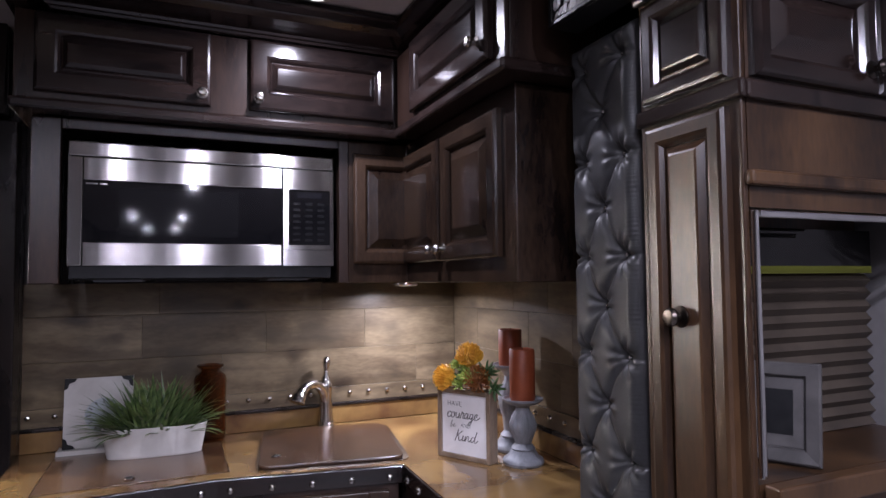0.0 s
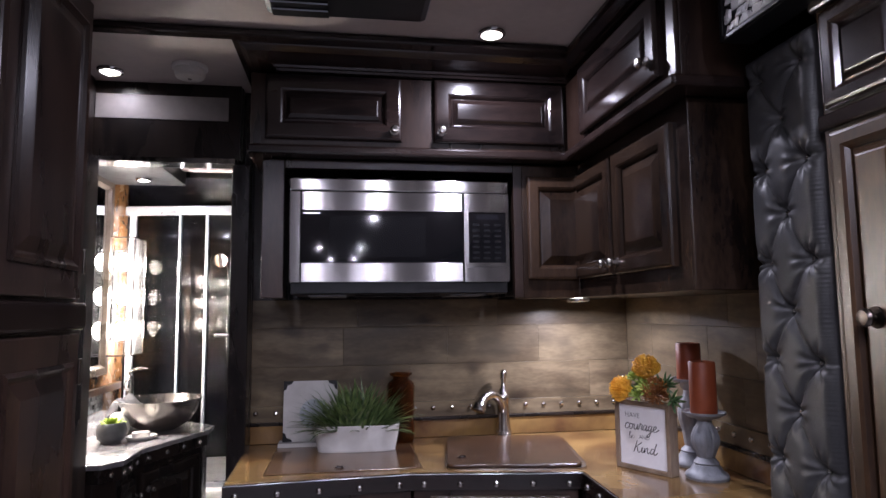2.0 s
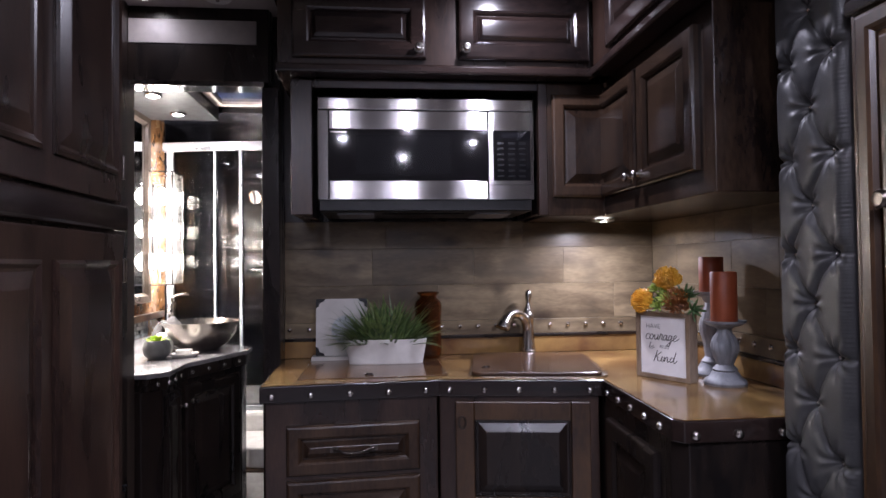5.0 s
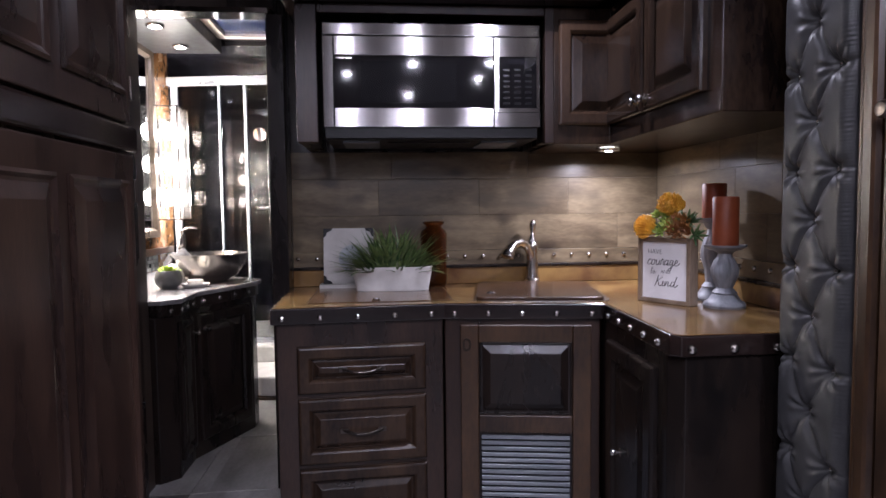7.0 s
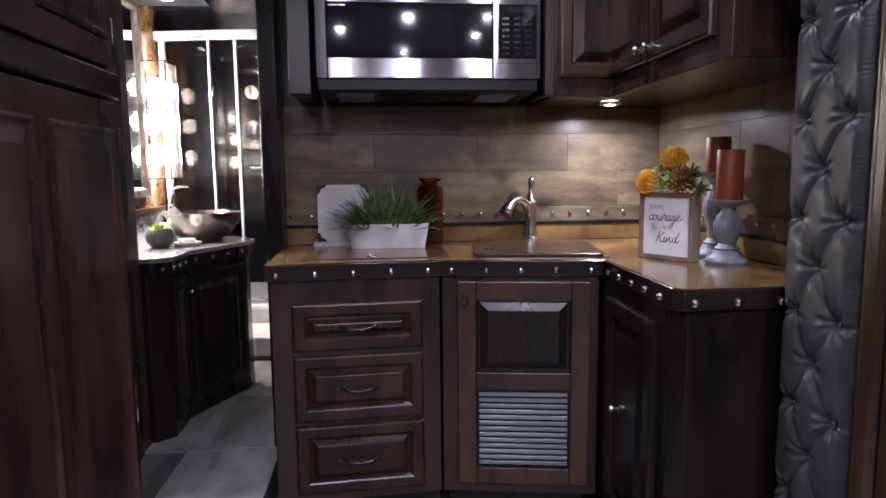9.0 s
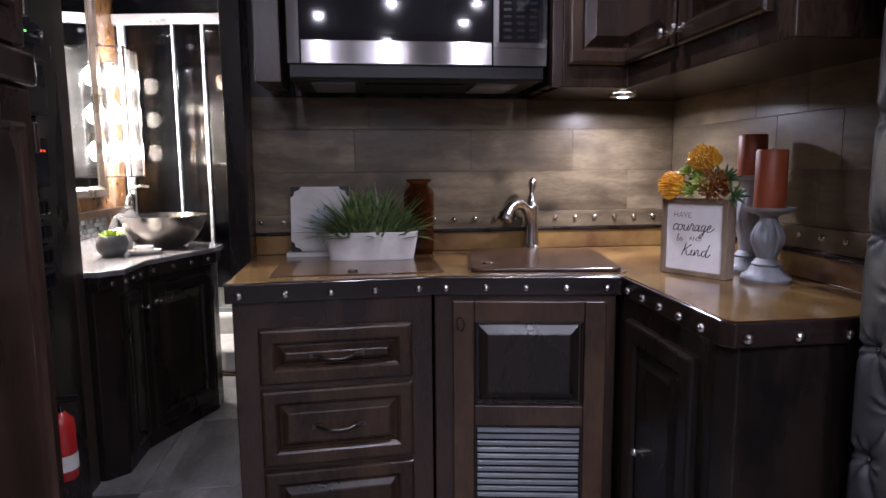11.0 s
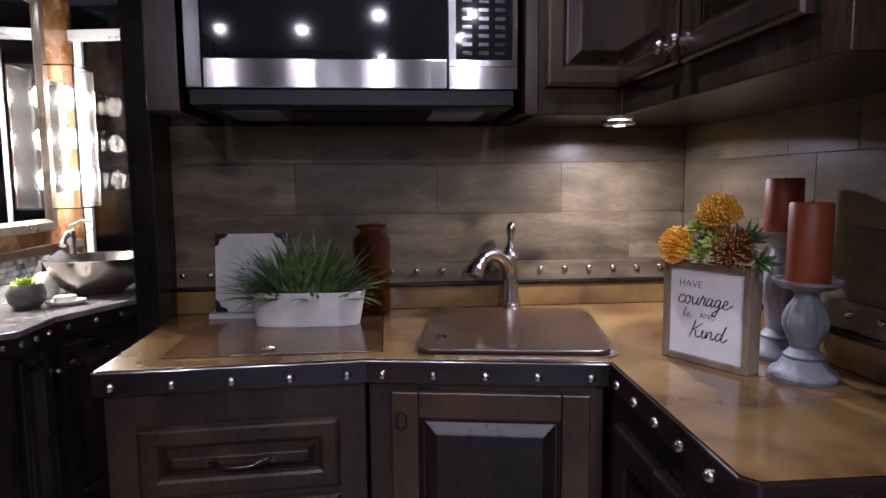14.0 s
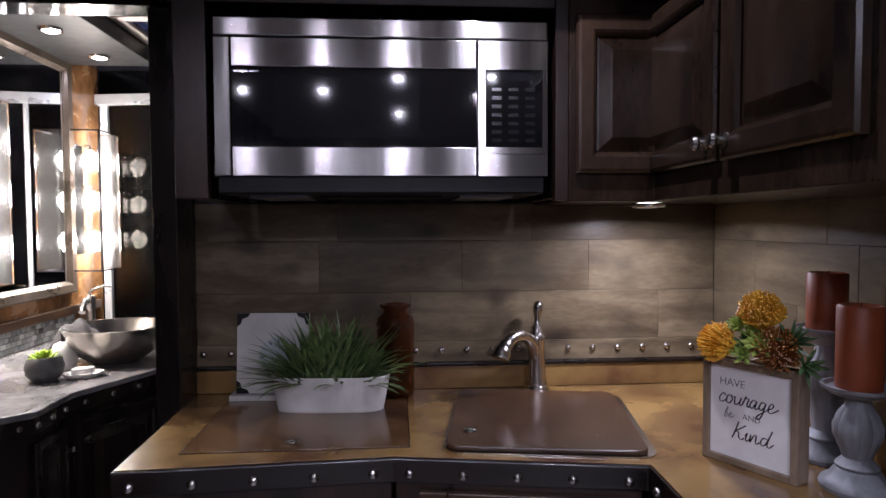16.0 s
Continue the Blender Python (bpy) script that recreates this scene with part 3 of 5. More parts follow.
part("keypad", slab((0.6125, 0.7445, 0.003, 0.02, 0.0665, 0.2435)), BLACKGLASS, panel)
part("display", slab((0.640, 0.718, 0.0022, 0.0029, 0.218, 0.236)), KEYDARK, panel, "dark clock display")
KEYGREY = plain("key_print", (0.012, 0.012, 0.013), 0.12)
for r in range(7):
    for c in range(3):
        part("key", slab((0.627 + 0.039 * c, 0.65 + 0.039 * c, 0.0022, 0.0029, 0.078 + 0.0195 * r, 0.086 + 0.0195 * r)), KEYGREY, panel)
for gx in (0.06, 0.56):
    part("lamp_lens", slab((gx, gx + 0.13, 0.08, 0.3, -0.046, -0.0405)), VENTSLAT, mw, "pale unlit lens under the microwave")
part("lower_grille", slab((0.006, 0.75, 0.012, 0.0215, -0.036, -0.002), (0.22, 0.52, 0.1, 0.3, -0.044, -0.0405)), BLACKPLASTIC, mw)

upper = thing("upper_cabinet", Matrix.Identity(4), "glossy dark upper cabinet with two raised-panel doors", "cabinet", "wall cabinets")
part("body", slab((-0.395, 0.70, 1.972, 2.428, 1.957, 2.2)), WOOD_UP, upper, bevel=0.003)
part("lower_moulding", slab((-0.405, 0.70, 1.958, 2.428, 1.926, 1.956)), WOOD_ALONG, upper, bevel=0.008)
d = panel_door("door", upper, -0.347, 1.975, 0.450, 0.220, 0.062, WOOD_ALONG, y=1.972, slope=0.018)
knob(d, 0.425, 0.035)
d = panel_door("door", upper, 0.214, 1.977, 0.464, 0.220, 0.062, WOOD_ALONG, y=1.972, slope=0.018)
knob(d, 0.026, 0.035)


def crown(run, back, z0, z1, out):
    """Stepped crown moulding swept along run, whose left side faces the room."""
    prof = [(0.0, z0), (0.010, z0), (0.013, z0 + 0.007), (0.020, z0 + 0.009), (0.024, z0 + 0.016), (0.036, z0 + 0.018), (out * 0.5, z0 + 0.022), (out * 0.72, z0 + 0.029), (out * 0.86, z1 - 0.015), (out * 0.88, z1 - 0.011), (out, z1 - 0.010), (out, z1), (-back, z1), (-back, z0)]
    bm = bmesh.new()
    p = [Vector(q) for q in run]
    cols = []
    for i, q in enumerate(p):
        ds = [(p[j + 1] - p[j]).normalized() for j in (i - 1, i) if 0 <= j < len(p) - 1]
        ns = [Vector((d.y, -d.x)) for d in ds]
        nrm = ns[0] if len(ns) == 1 else (ns[0] + ns[1]) / (1 + ns[0].dot(ns[1]))
        cols.append([bm.verts.new((q.x + nrm.x * o, q.y + nrm.y * o, z)) for o, z in prof])
    k = len(prof)
    for a, b in zip(cols, cols[1:]):
        for i in range(k):
            bm.faces.new((a[i], a[(i + 1) % k], b[(i + 1) % k], b[i]))
    bm.faces.new(cols[0])
    bm.faces.new(cols[-1])
    return bm


structure("trim_crown", crown([(-0.30, 2.42), (-0.30, 1.958), (0.765, 1.958), (0.765, 1.235), (1.1, 1.235)], 0.008, 2.201, CEIL - 0.003, 0.135), WOOD_ALONG, "dark wooden crown moulding", "trim")

corner_unit = thing("corner_wall_cabinet", Matrix.Identity(4), "dark brown corner wall cabinet with folding corner door", "cabinet", "wall cabinets")
part("body", prism([(0.5425, 2.428), (0.5425, 2.037), (0.750, 2.037), (0.750, 1.285), (1.108, 1.285), (1.108, 2.428)], 1.445, 1.925), WOOD_MID, corner_unit, bevel=0.003)
panel_door("folding_door", corner_unit, 0.556, 1.51, 0.186, 0.370, 0.05, WOOD_MID, y=2.037, sr=0.06)
second = panel_door("folding_door", corner_unit, 0.750, 1.51, 0.307, 0.370, 0.05, WOOD_MID, y=2.030, rz=-90, sl=0.06)
knob(second, 0.283, 0.035)
d = panel_door("door", corner_unit, 0.750, 1.508, 0.35, 0.372, 0.055, WOOD_MID, y=1.705, rz=-90)
knob(d, 0.024, 0.035)

right_upper = thing("upper_cabinet", Matrix.Identity(4), "glossy dark upper corner cabinet with lift-up door", "cabinet", "wall cabinets")
part("body", slab((0.702, 1.108, 1.222, 1.971, 1.957, 2.2), (0.69, 0.7015, 1.222, 1.96, 1.957, 2.2)), WOOD_UP, right_upper, bevel=0.003)
part("lower_moulding", slab((0.675, 1.108, 1.212, 1.957, 1.926, 1.956)), WOOD_ALONG, right_upper, bevel=0.008)
d = panel_door("door", right_upper, 0.690, 1.972, 0.52, 0.222, 0.06, WOOD_ALONG, y=1.80, rz=-90, slope=0.018)
knob(d, 0.475, 0.05)

puck((0.80, 2.19, 1.443), "under_cabinet_light")
for px, py in PUCKS:
    puck((px, py, CEIL - 0.001))
puck((-0.9, 2.16, CEIL - 0.001))

# ---- tufted panel ----
tuft = thing("tufted_panel", pose(0.892, 1.205, 0.0, 0, 0, -90), "grey leather button-tufted upright panel with crystal buttons", "tufted panel")
TW, T0, T1 = 0.225, 0.05, 1.985
buttons = []
z = 1.922
k = 0
while z > 0.05:
    buttons += [(0.105, z)] if k % 2 else [(0.045, z), (0.172, z)]
    z -= 0.1055
    k += 1
B = np.array(buttons)
nu, nz = 57, 640
U, Z = np.meshgrid(np.linspace(0, TW, nu), np.linspace(T0, T1, nz), indexing="ij")
depth = np.full(U.shape, 1.0)
for bu, bz in buttons:
    depth *= 1 - 0.62 * np.exp(-np.hypot(U - bu, Z - bz) / 0.015)
pairs = [(a, b) for a in buttons for b in buttons if a[0] < b[0] and 0.05 < abs(a[1] - b[1]) < 0.16 and b[0] - a[0] < 0.1]
pairs += [(b, (b[0] + s * 0.08, b[1] + v)) for b in buttons for s, v in ((1, 0.0), (-1, 0.0)) if (b[0] > 0.15 and s > 0) or (b[0] < 0.06 and s < 0)]
for a, b in pairs:
    du, dz = b[0] - a[0], b[1] - a[1]
    s = np.clip(((U - a[0]) * du + (Z - a[1]) * dz) / (du * du + dz * dz), 0, 1)
    dist2 = (U - a[0] - s * du) ** 2 + (Z - a[1] - s * dz) ** 2
    depth *= 1 - 0.26 * np.exp(-np.sqrt(dist2) / 0.0075)
# fine puckers that fan out from every button
for bu, bz in buttons:
    rad = np.hypot(U - bu, Z - bz)
    ang = np.arctan2(Z - bz, U - bu)
    depth += 0.075 * np.sin(ang * 8 + bz * 50 + 0.8 * np.sin(3 * ang + bz * 31)) * np.exp(-((rad - 0.026) / 0.018) ** 2)
depth += 0.028 * np.sin(Z * 780 + 2.2 * np.sin(Z * 71)) * np.clip((U - 0.192) / 0.02, 0, 1) ** 2
edge = np.minimum(np.minimum(U, TW - U), np.minimum(Z - T0, T1 - Z))
roundoff = np.sqrt(np.clip(1 - (1 - np.clip(edge / 0.03, 0, 1)) ** 2, 0, 1))
H = (0.006 + 0.045 * depth) * roundoff
bm = bmesh.new()
grid = [[bm.verts.new((U[i, j], -H[i, j], Z[i, j])) for j in range(nz)] for i in range(nu)]
for i in range(nu - 1):
    for j in range(nz - 1):
        bm.faces.new((grid[i][j], grid[i + 1][j], grid[i + 1][j + 1], grid[i][j + 1]))
part("padding", bm, LEATHER, tuft, smooth=180)
part("backing", slab((0.0, TW, 0.001, 0.215, 0.0, 2.0)), WOOD_BLACK, tuft)
button_mesh = finish(lathe([(0.0055, 0), (0.005, 0.003), (0.003, 0.005), (0, 0.0055)], 8), "button", CHROME, 60)
for bu, bz in buttons:
    ob = new("button", button_mesh)
    ob.matrix_basis = pose(bu, -0.026, bz, 90)
    ob.parent = tuft

# ---- tall cabinet, niche and valance ----
tall = thing("tall_cabinet", pose(0.85, 0.965, 0, 0, 0, -90), "dark brown tall cabinet with narrow panelled door", "cabinet")
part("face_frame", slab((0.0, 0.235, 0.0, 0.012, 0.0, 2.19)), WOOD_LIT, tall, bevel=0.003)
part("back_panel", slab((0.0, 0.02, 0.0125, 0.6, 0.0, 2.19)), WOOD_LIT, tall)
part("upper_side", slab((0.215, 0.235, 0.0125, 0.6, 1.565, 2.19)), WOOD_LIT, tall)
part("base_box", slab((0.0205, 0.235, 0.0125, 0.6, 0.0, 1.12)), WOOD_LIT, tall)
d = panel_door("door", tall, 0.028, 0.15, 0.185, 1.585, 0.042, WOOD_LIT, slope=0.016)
knob(d, 0.082, 1.232, r=0.017, mat=BRONZE)
part("lower_moulding", slab((0.0, 0.25, -0.016, -0.0005, 1.742, 1.775), (0.2355, 0.25, 0.0, 0.6, 1.742, 1.775)), WOOD_ALONG, tall, bevel=0.006)
part("crown", slab((0.0, 0.25, -0.02, -0.0005, 1.985, 2.06), (0.2355, 0.25, 0.0, 0.6, 1.985, 2.06)), WOOD_ALONG, tall, bevel=0.008)
panel_door("top_panel", tall, 0.022, 1.782, 0.20, 0.195, 0.04, WOOD_ALONG, slope=0.014)
top_side = panel_door("side_door", tall, 0.2355, 1.782, 0.31, 0.195, 0.04, WOOD_ALONG, y=0.02, rz=90)
knob(top_side, 0.285, 0.04, mat=BRONZE)
top_side2 = panel_door("side_door", tall, 0.2355, 1.782, 0.25, 0.195, 0.04, WOOD_ALONG, y=0.335, rz=90)
knob(top_side2, 0.025, 0.04, mat=BRONZE)
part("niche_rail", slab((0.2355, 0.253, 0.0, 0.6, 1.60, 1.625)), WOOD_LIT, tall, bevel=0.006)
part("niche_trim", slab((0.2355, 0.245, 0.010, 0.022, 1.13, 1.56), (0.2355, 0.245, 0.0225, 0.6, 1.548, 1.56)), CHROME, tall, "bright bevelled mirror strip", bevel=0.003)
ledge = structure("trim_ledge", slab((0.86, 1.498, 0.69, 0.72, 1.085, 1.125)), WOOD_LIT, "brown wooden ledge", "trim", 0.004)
blind = thing("pleated_blind", pose(0.872, 0.93, 1.122), "dark pleated window blind, drawn down", "window blind")
bm = bmesh.new()
zs = [0.001 + 0.0145 * i for i in range(24)]
cols = [[bm.verts.new((xx, -0.004 if i % 2 else -0.018, zz)) for i, zz in enumerate(zs)] for xx in (0.0, 0.575)]
backs = [[bm.verts.new((xx, 0.004, zz)) for zz in zs] for xx in (0.0, 0.575)]
for i in range(len(zs) - 1):
    bm.faces.new((cols[0][i], cols[1][i], cols[1][i + 1], cols[0][i + 1]))
    bm.faces.new((backs[0][i], backs[0][i + 1], backs[1][i + 1], backs[1][i]))
part("pleats", bm, BLIND, blind)
part("head_rail", slab((0.0, 0.575, -0.02, 0.008, 0.352, 0.43)), BLACKGLASS, blind)
part("tape", slab((0.0, 0.575, -0.021, 0.003, 0.336, 0.3515)), LIME, blind, "lime green tape")
photo = thing("photo_frame", pose(0.965, 0.862, 1.122, -10, 0, -62) @ Matrix.Scale(0.88, 4), "pale grey wooden photo frame leaning in the niche", "photo frame")
part("moulding", rings_panel(0.155, 0.20, [(0, 0.0), (0, 0.014), (0.004, 0.018), (0.026, 0.016), (0.030, 0.010), (0.030, 0.006)]), FRAMEGREY, photo)
part("mount", slab((0.032, 0.123, -0.0075, -0.0065, 0.032, 0.168)), FRAMEGREY, photo)
part("picture", slab((0.05, 0.105, -0.0085, -0.008, 0.055, 0.145)), BLACKPLASTIC, photo)

val = thing("crystal_valance", pose(0.765, 1.15, 2.0, 0, 0, -90), "valance faced with glittering crystal mosaic tiles", "valance")
part("box", slab((0.0, 0.60, 0.006, 0.075, 0.004, 0.255), (0.0, 0.60, -0.006, 0.0055, 0.004, 0.014), (0.0, 0.012, -0.006, 0.0055, 0.0145, 0.255)), BLACKPLASTIC, val, bevel=0.002)
tile_meshes = []
for w in (0.010, 0.016, 0.023):
    tile_meshes.append(finish(rings_panel(w, 0.021, [(0, 0), (0, 0.004), (0.003, 0.006)]), "crystal", CRYSTAL))
rng = random.Random(4)
for r in range(10):
    u = 0.014
    while u < 0.57 and len(val.children) < 300:
        k = rng.randrange(3)
        ob = new("crystal", tile_meshes[k])
        ob.matrix_basis = pose(u, 0.004, 0.018 + r * 0.0225, rng.uniform(-30, 12), 0, rng.uniform(-28, 28))
        ob.parent = val
        u += (0.012, 0.018, 0.025)[k]

# ---- ceiling things ----
ac = thing("air_conditioner", pose(-0.30, 1.18, CEIL), "black ceiling air conditioner unit with louvred grille", "air conditioner")
part("housing", slab((0.0, 0.44, -0.1, 0.40, -0.05, -0.001)), BLACKPLASTIC, ac, bevel=0.02)
part("grille", slab((0.02, 0.17, 0.0, 0.38, -0.056, -0.0505)), BLACKPLASTIC, ac)
for i in range(9):
    part("louvre", slab((0.022, 0.168, -0.002, 0.010, 0, 0.004)), VENTSLAT, ac, m=pose(0, 0.015 + 0.04 * i, -0.061, 30))
det = thing("smoke_detector", pose(-0.62, 2.10, CEIL), "round white plastic smoke detector on the ceiling", "smoke detector")
part("base", lathe([(0.058, -0.0005), (0.060, -0.008), (0.057, -0.014)], 30), WHITEPAINT, det, smooth=40)
part("cover", lathe([(0.050, -0.0145), (0.051, -0.03), (0.045, -0.042), (0.012, -0.046), (0, -0.046)], 30), WHITEPAINT, det, smooth=40)
part("test_button", lathe([(0.007, -0.0462), (0.006, -0.049), (0, -0.0495)], 14), PALEPANEL, det)

# ---- fridge cabinet and controls ----
fridge = thing("fridge_cabinet", pose(-0.72, 0.30, 0, 0, 0, 90), "tall dark wooden refrigerator cabinet with panelled doors", "cabinet")
part("body", slab((0.0, 1.215, 0.0, 0.26, 0.02, CEIL - 0.002)), WOOD_UP, fridge, bevel=0.004)
for z0, z1 in ((0.12, 1.36), (1.44, 2.17)):
    dd = part("door", slab((0.03, 1.19, -0.018, -0.0005, z0, z1)), WOOD_UP, fridge, bevel=0.004)
    for u0, u1 in ((0.08, 0.42), (0.46, 0.80), (0.85, 1.15)):
        part("raised_panel", rings_panel(u1 - u0, z1 - z0 - 0.13, [(0, 0.0), (0, 0.006), (0.008, 0.010), (0.016, 0.004), (0.022, 0.002), (0.05, 0.010), (0.054, 0.011)]), WOOD_UP, dd, m=pose(u0, -0.0185, z0 + 0.065))
for hz in (1.50, 1.24):
    part("hinge", slab((1.19, 1.206, -0.022, -0.0005, hz, hz + 0.06)), BRONZE, fridge, bevel=0.003)
part("mid_rail", slab((0.0, 1.215, -0.024, -0.0005, 1.368, 1.432)), WOOD_ALONG, fridge, bevel=0.008)

ctrl = thing("control_panel", pose(-0.983, 2.02, 0.86, 0, 0, 90), "column of black switch plates and meters", "control panel")
for i, zz in enumerate((0.0, 0.07, 0.14, 0.21)):
    sp = part("switch_plate", slab((0.0, 0.10, -0.008, 0, zz, zz + 0.06)), BLACKPLASTIC, ctrl, bevel=0.003)
    for u in (0.015, 0.043, 0.071):
        part("rocker", rings_panel(0.02, 0.036, [(0, 0), (0, 0.004), (0.003, 0.007)]), BLACKGLASS, sp, m=pose(u, -0.0085, zz + 0.012))
led = part("tank_monitor", slab((-0.01, 0.11, -0.014, 0, 0.30, 0.44)), BLACKGLASS, ctrl, bevel=0.003)
for i in range(4):
    part("indicator", slab((0.02 + 0.02 * i, 0.027 + 0.02 * i, -0.0165, -0.0145, 0.40, 0.406)), REDLED, led)
part("knob", lathe([(0.02, 0), (0.018, 0.012), (0, 0.013)], 18), BLACKPLASTIC, ctrl, m=pose(0.055, -0.0005, 0.285, 90))
th = part("thermostat", slab((-0.01, 0.11, -0.025, 0, 0.50, 0.66)), BLACKPLASTIC, ctrl, bevel=0.006)
part("lens", slab((0.01, 0.09, -0.0275, -0.0255, 0.58, 0.64)), BLACKGLASS, th)
stereo = part("radio", slab((-0.02, 0.13, -0.012, 0, 0.70, 0.76)), BLACKGLASS, ctrl, bevel=0.003)
part("led", slab((0.035, 0.043, -0.0145, -0.0125, 0.724, 0.729)), GREENLED, stereo)
part("dial", lathe([(0.014, 0), (0.013, 0.012), (0, 0.014)], 16), CHROME, stereo, m=pose(0.105, -0.0125, 0.73, 90))
part("socket_plate", slab((0.0, 0.09, -0.010, 0, 0.79, 0.86)), BLACKPLASTIC, ctrl, bevel=0.003)
screen = thing("wall_screen", pose(-0.983, 1.86, 1.19, 0, 0, 90), "black glass panel mounted on the wall", "screen")
part("glass", slab((0.0, 0.12, -0.03, 0, 0.0, 0.52)), BLACKGLASS, screen, bevel=0.006)

ext = thing("fire_extinguisher", pose(-0.935, 1.985, 0.33), "small red fire extinguisher mounted low on wall", "fire extinguisher")
part("cylinder", lathe([(0.0, 0.0), (0.034, 0.0), (0.038, 0.006), (0.038, 0.15), (0.034, 0.175), (0.018, 0.195), (0.014, 0.20), (0, 0.20)], 22), RED, ext, smooth=40)
part("label", lathe([(0.0384, 0.03), (0.0386, 0.031), (0.0386, 0.075), (0.0384, 0.076)], 22), WHITEPAINT, ext, "white printed label")
part("valve", slab((-0.012, 0.012, -0.014, 0.014, 0.2005, 0.225), (-0.008, 0.05, -0.007, 0.007, 0.2255, 0.234), (-0.008, 0.055, -0.007, 0.007, 0.238, 0.246)), BLACKPLASTIC, ext, bevel=0.002)
part("gauge", lathe([(0.014, 0), (0.014, 0.008), (0, 0.009)], 16), CHROME, ext, m=pose(0.0, -0.0145, 0.213, 90))
part("bracket", slab((-0.054, -0.0385, -0.02, 0.02, 0.02, 0.2)), BLACKPLASTIC, ext)

# ---- things on the counter ----
CT = 0.9055
fau = thing("faucet", pose(0.540, 2.365, CT, 0, 0, -8), "brushed nickel single-hole kitchen faucet with lever", "faucet")
part("base_ring", lathe([(0, 0), (0.036, 0), (0.037, 0.004), (0.034, 0.010), (0.031, 0.016), (0.033, 0.020), (0.031, 0.024), (0, 0.024)], 28), NICKEL, fau, smooth=40)
part("column", lathe([(0, 0.0245), (0.029, 0.0245), (0.0275, 0.04), (0.0255, 0.075), (0.0245, 0.11), (0.025, 0.140), (0.0265, 0.150), (0.026, 0.160), (0.021, 0.168), (0.0165, 0.178), (0.0155, 0.184), (0, 0.186)], 28), NICKEL, fau, smooth=45)
part("spout", tube(spline([(0.002, -0.002, 0.060), (-0.006, -0.010, 0.115), (-0.022, -0.028, 0.152), (-0.048, -0.052, 0.170), (-0.076, -0.078, 0.166), (-0.094, -0.096, 0.148)], 6), [0.018] * 6 + [0.0175] * 6 + [0.017] * 6 + [0.0175] * 6 + [0.019] * 7, 16), NICKEL, fau, smooth=60)
part("spray_head", tube(spline([(-0.082, -0.084, 0.162), (-0.096, -0.098, 0.146), (-0.107, -0.110, 0.126), (-0.111, -0.114, 0.116)], 4), [0.019] * 3 + [0.022] * 3 + [0.027] * 4 + [0.029, 0.029, 0.026], 18), NICKEL, fau, smooth=50)
part("lever", tube(spline([(0, 0.002, 0.184), (0.001, 0.003, 0.200), (0.002, 0.004, 0.214), (0.003, 0.006, 0.232), (0.004, 0.007, 0.250), (0.004, 0.008, 0.262)], 3), [0.015, 0.013, 0.011, 0.0095, 0.0085, 0.008, 0.009, 0.0105, 0.012, 0.0135, 0.0145, 0.0145, 0.0135, 0.012, 0.009, 0.004], 16), NICKEL, fau, smooth=60)

plq = thing("plaque", pose(-0.312, 2.345, CT, 0, 0, -2), "cream square plaque with black corners on a stand", "plaque")
part("base", slab((-0.015, 0.205, -0.025, 0.035, 0.0, 0.017)), PLAQUE, plq, bevel=0.002)
board = part("board", slab((0.0, 0.20, -0.006, 0.006, 0.0, 0.222)), PLAQUE, plq, m=pose(0, 0.0, 0.0175, -6))
part("print", lathe([(0, 0), (0.055, 0), (0.055, 0.0006), (0, 0.0008)], 28), PALEBLUE, board, "faded round blue print", pose(0.115, -0.0062, 0.10, 90))
for i in range(12):
    a = 2 * math.pi * i / 12
    part("mark", slab((-0.002, 0.002, -0.001, 0, -0.006, 0.006)), GREYINK, board, m=pose(0.115 + 0.044 * math.cos(a), -0.0072, 0.10 + 0.044 * math.sin(a), 0, 90 - math.degrees(a)))
for cx, cz, sx, sz in ((0, 0, 1, 1), (0, 0.222, 1, -1), (0.20, 0.222, -1, -1), (0.20, 0, -1, 1)):
    bm = bmesh.new()
    pts = [(cx, cz), (cx + sx * 0.036, cz), (cx + sx * 0.030, cz + sz * 0.010), (cx + sx * 0.014, cz + sz * 0.016), (cx + sx * 0.010, cz + sz * 0.030), (cx, cz + sz * 0.036)]
    lo = [bm.verts.new((x, -0.0075, z)) for x, z in pts]
    hi = [bm.verts.new((x, -0.0061, z)) for x, z in pts]
    bm.faces.new(lo), bm.faces.new(hi)
    for i in range(6):
        bm.faces.new((lo[i], lo[(i + 1) % 6], hi[(i + 1) % 6], hi[i]))
    part("corner", bm, BLACKPLASTIC, board)

# planter with artificial grass
planter = thing("planter", pose(-0.040, 2.235, CT, 0, 0, -4), "white ribbed oval ceramic planter with green grass", "planter")
bm = bmesh.new()
rings = []
prof = [(0.86, 0.0), (0.90, 0.003), (0.905, 0.010)] + [(0.905 + 0.095 * i / 15 + (0.010 if i % 2 else 0), 0.012 + 0.078 * i / 15) for i in range(16)] + [(1.0, 0.094), (0.965, 0.094), (0.95, 0.08), (0.9, 0.07)]
for s, z in prof:
    ring = []
    for i in range(48):
        a = 2 * math.pi * i / 48
        ca, sa = math.cos(a), math.sin(a)
        ring.append(bm.verts.new((0.154 * s * math.copysign(abs(ca) ** 0.55, ca), 0.055 * s * math.copysign(abs(sa) ** 0.7, sa), z)))
    rings.append(ring)
for a, b in zip(rings, rings[1:]):
    for i in range(48):
        bm.faces.new((a[i], a[(i + 1) % 48], b[(i + 1) % 48], b[i]))
bm.faces.new(rings[0]), bm.faces.new(rings[-1])
part("pot", bm, WHITEPAINT, planter, smooth=50)
rng = random.Random(11)
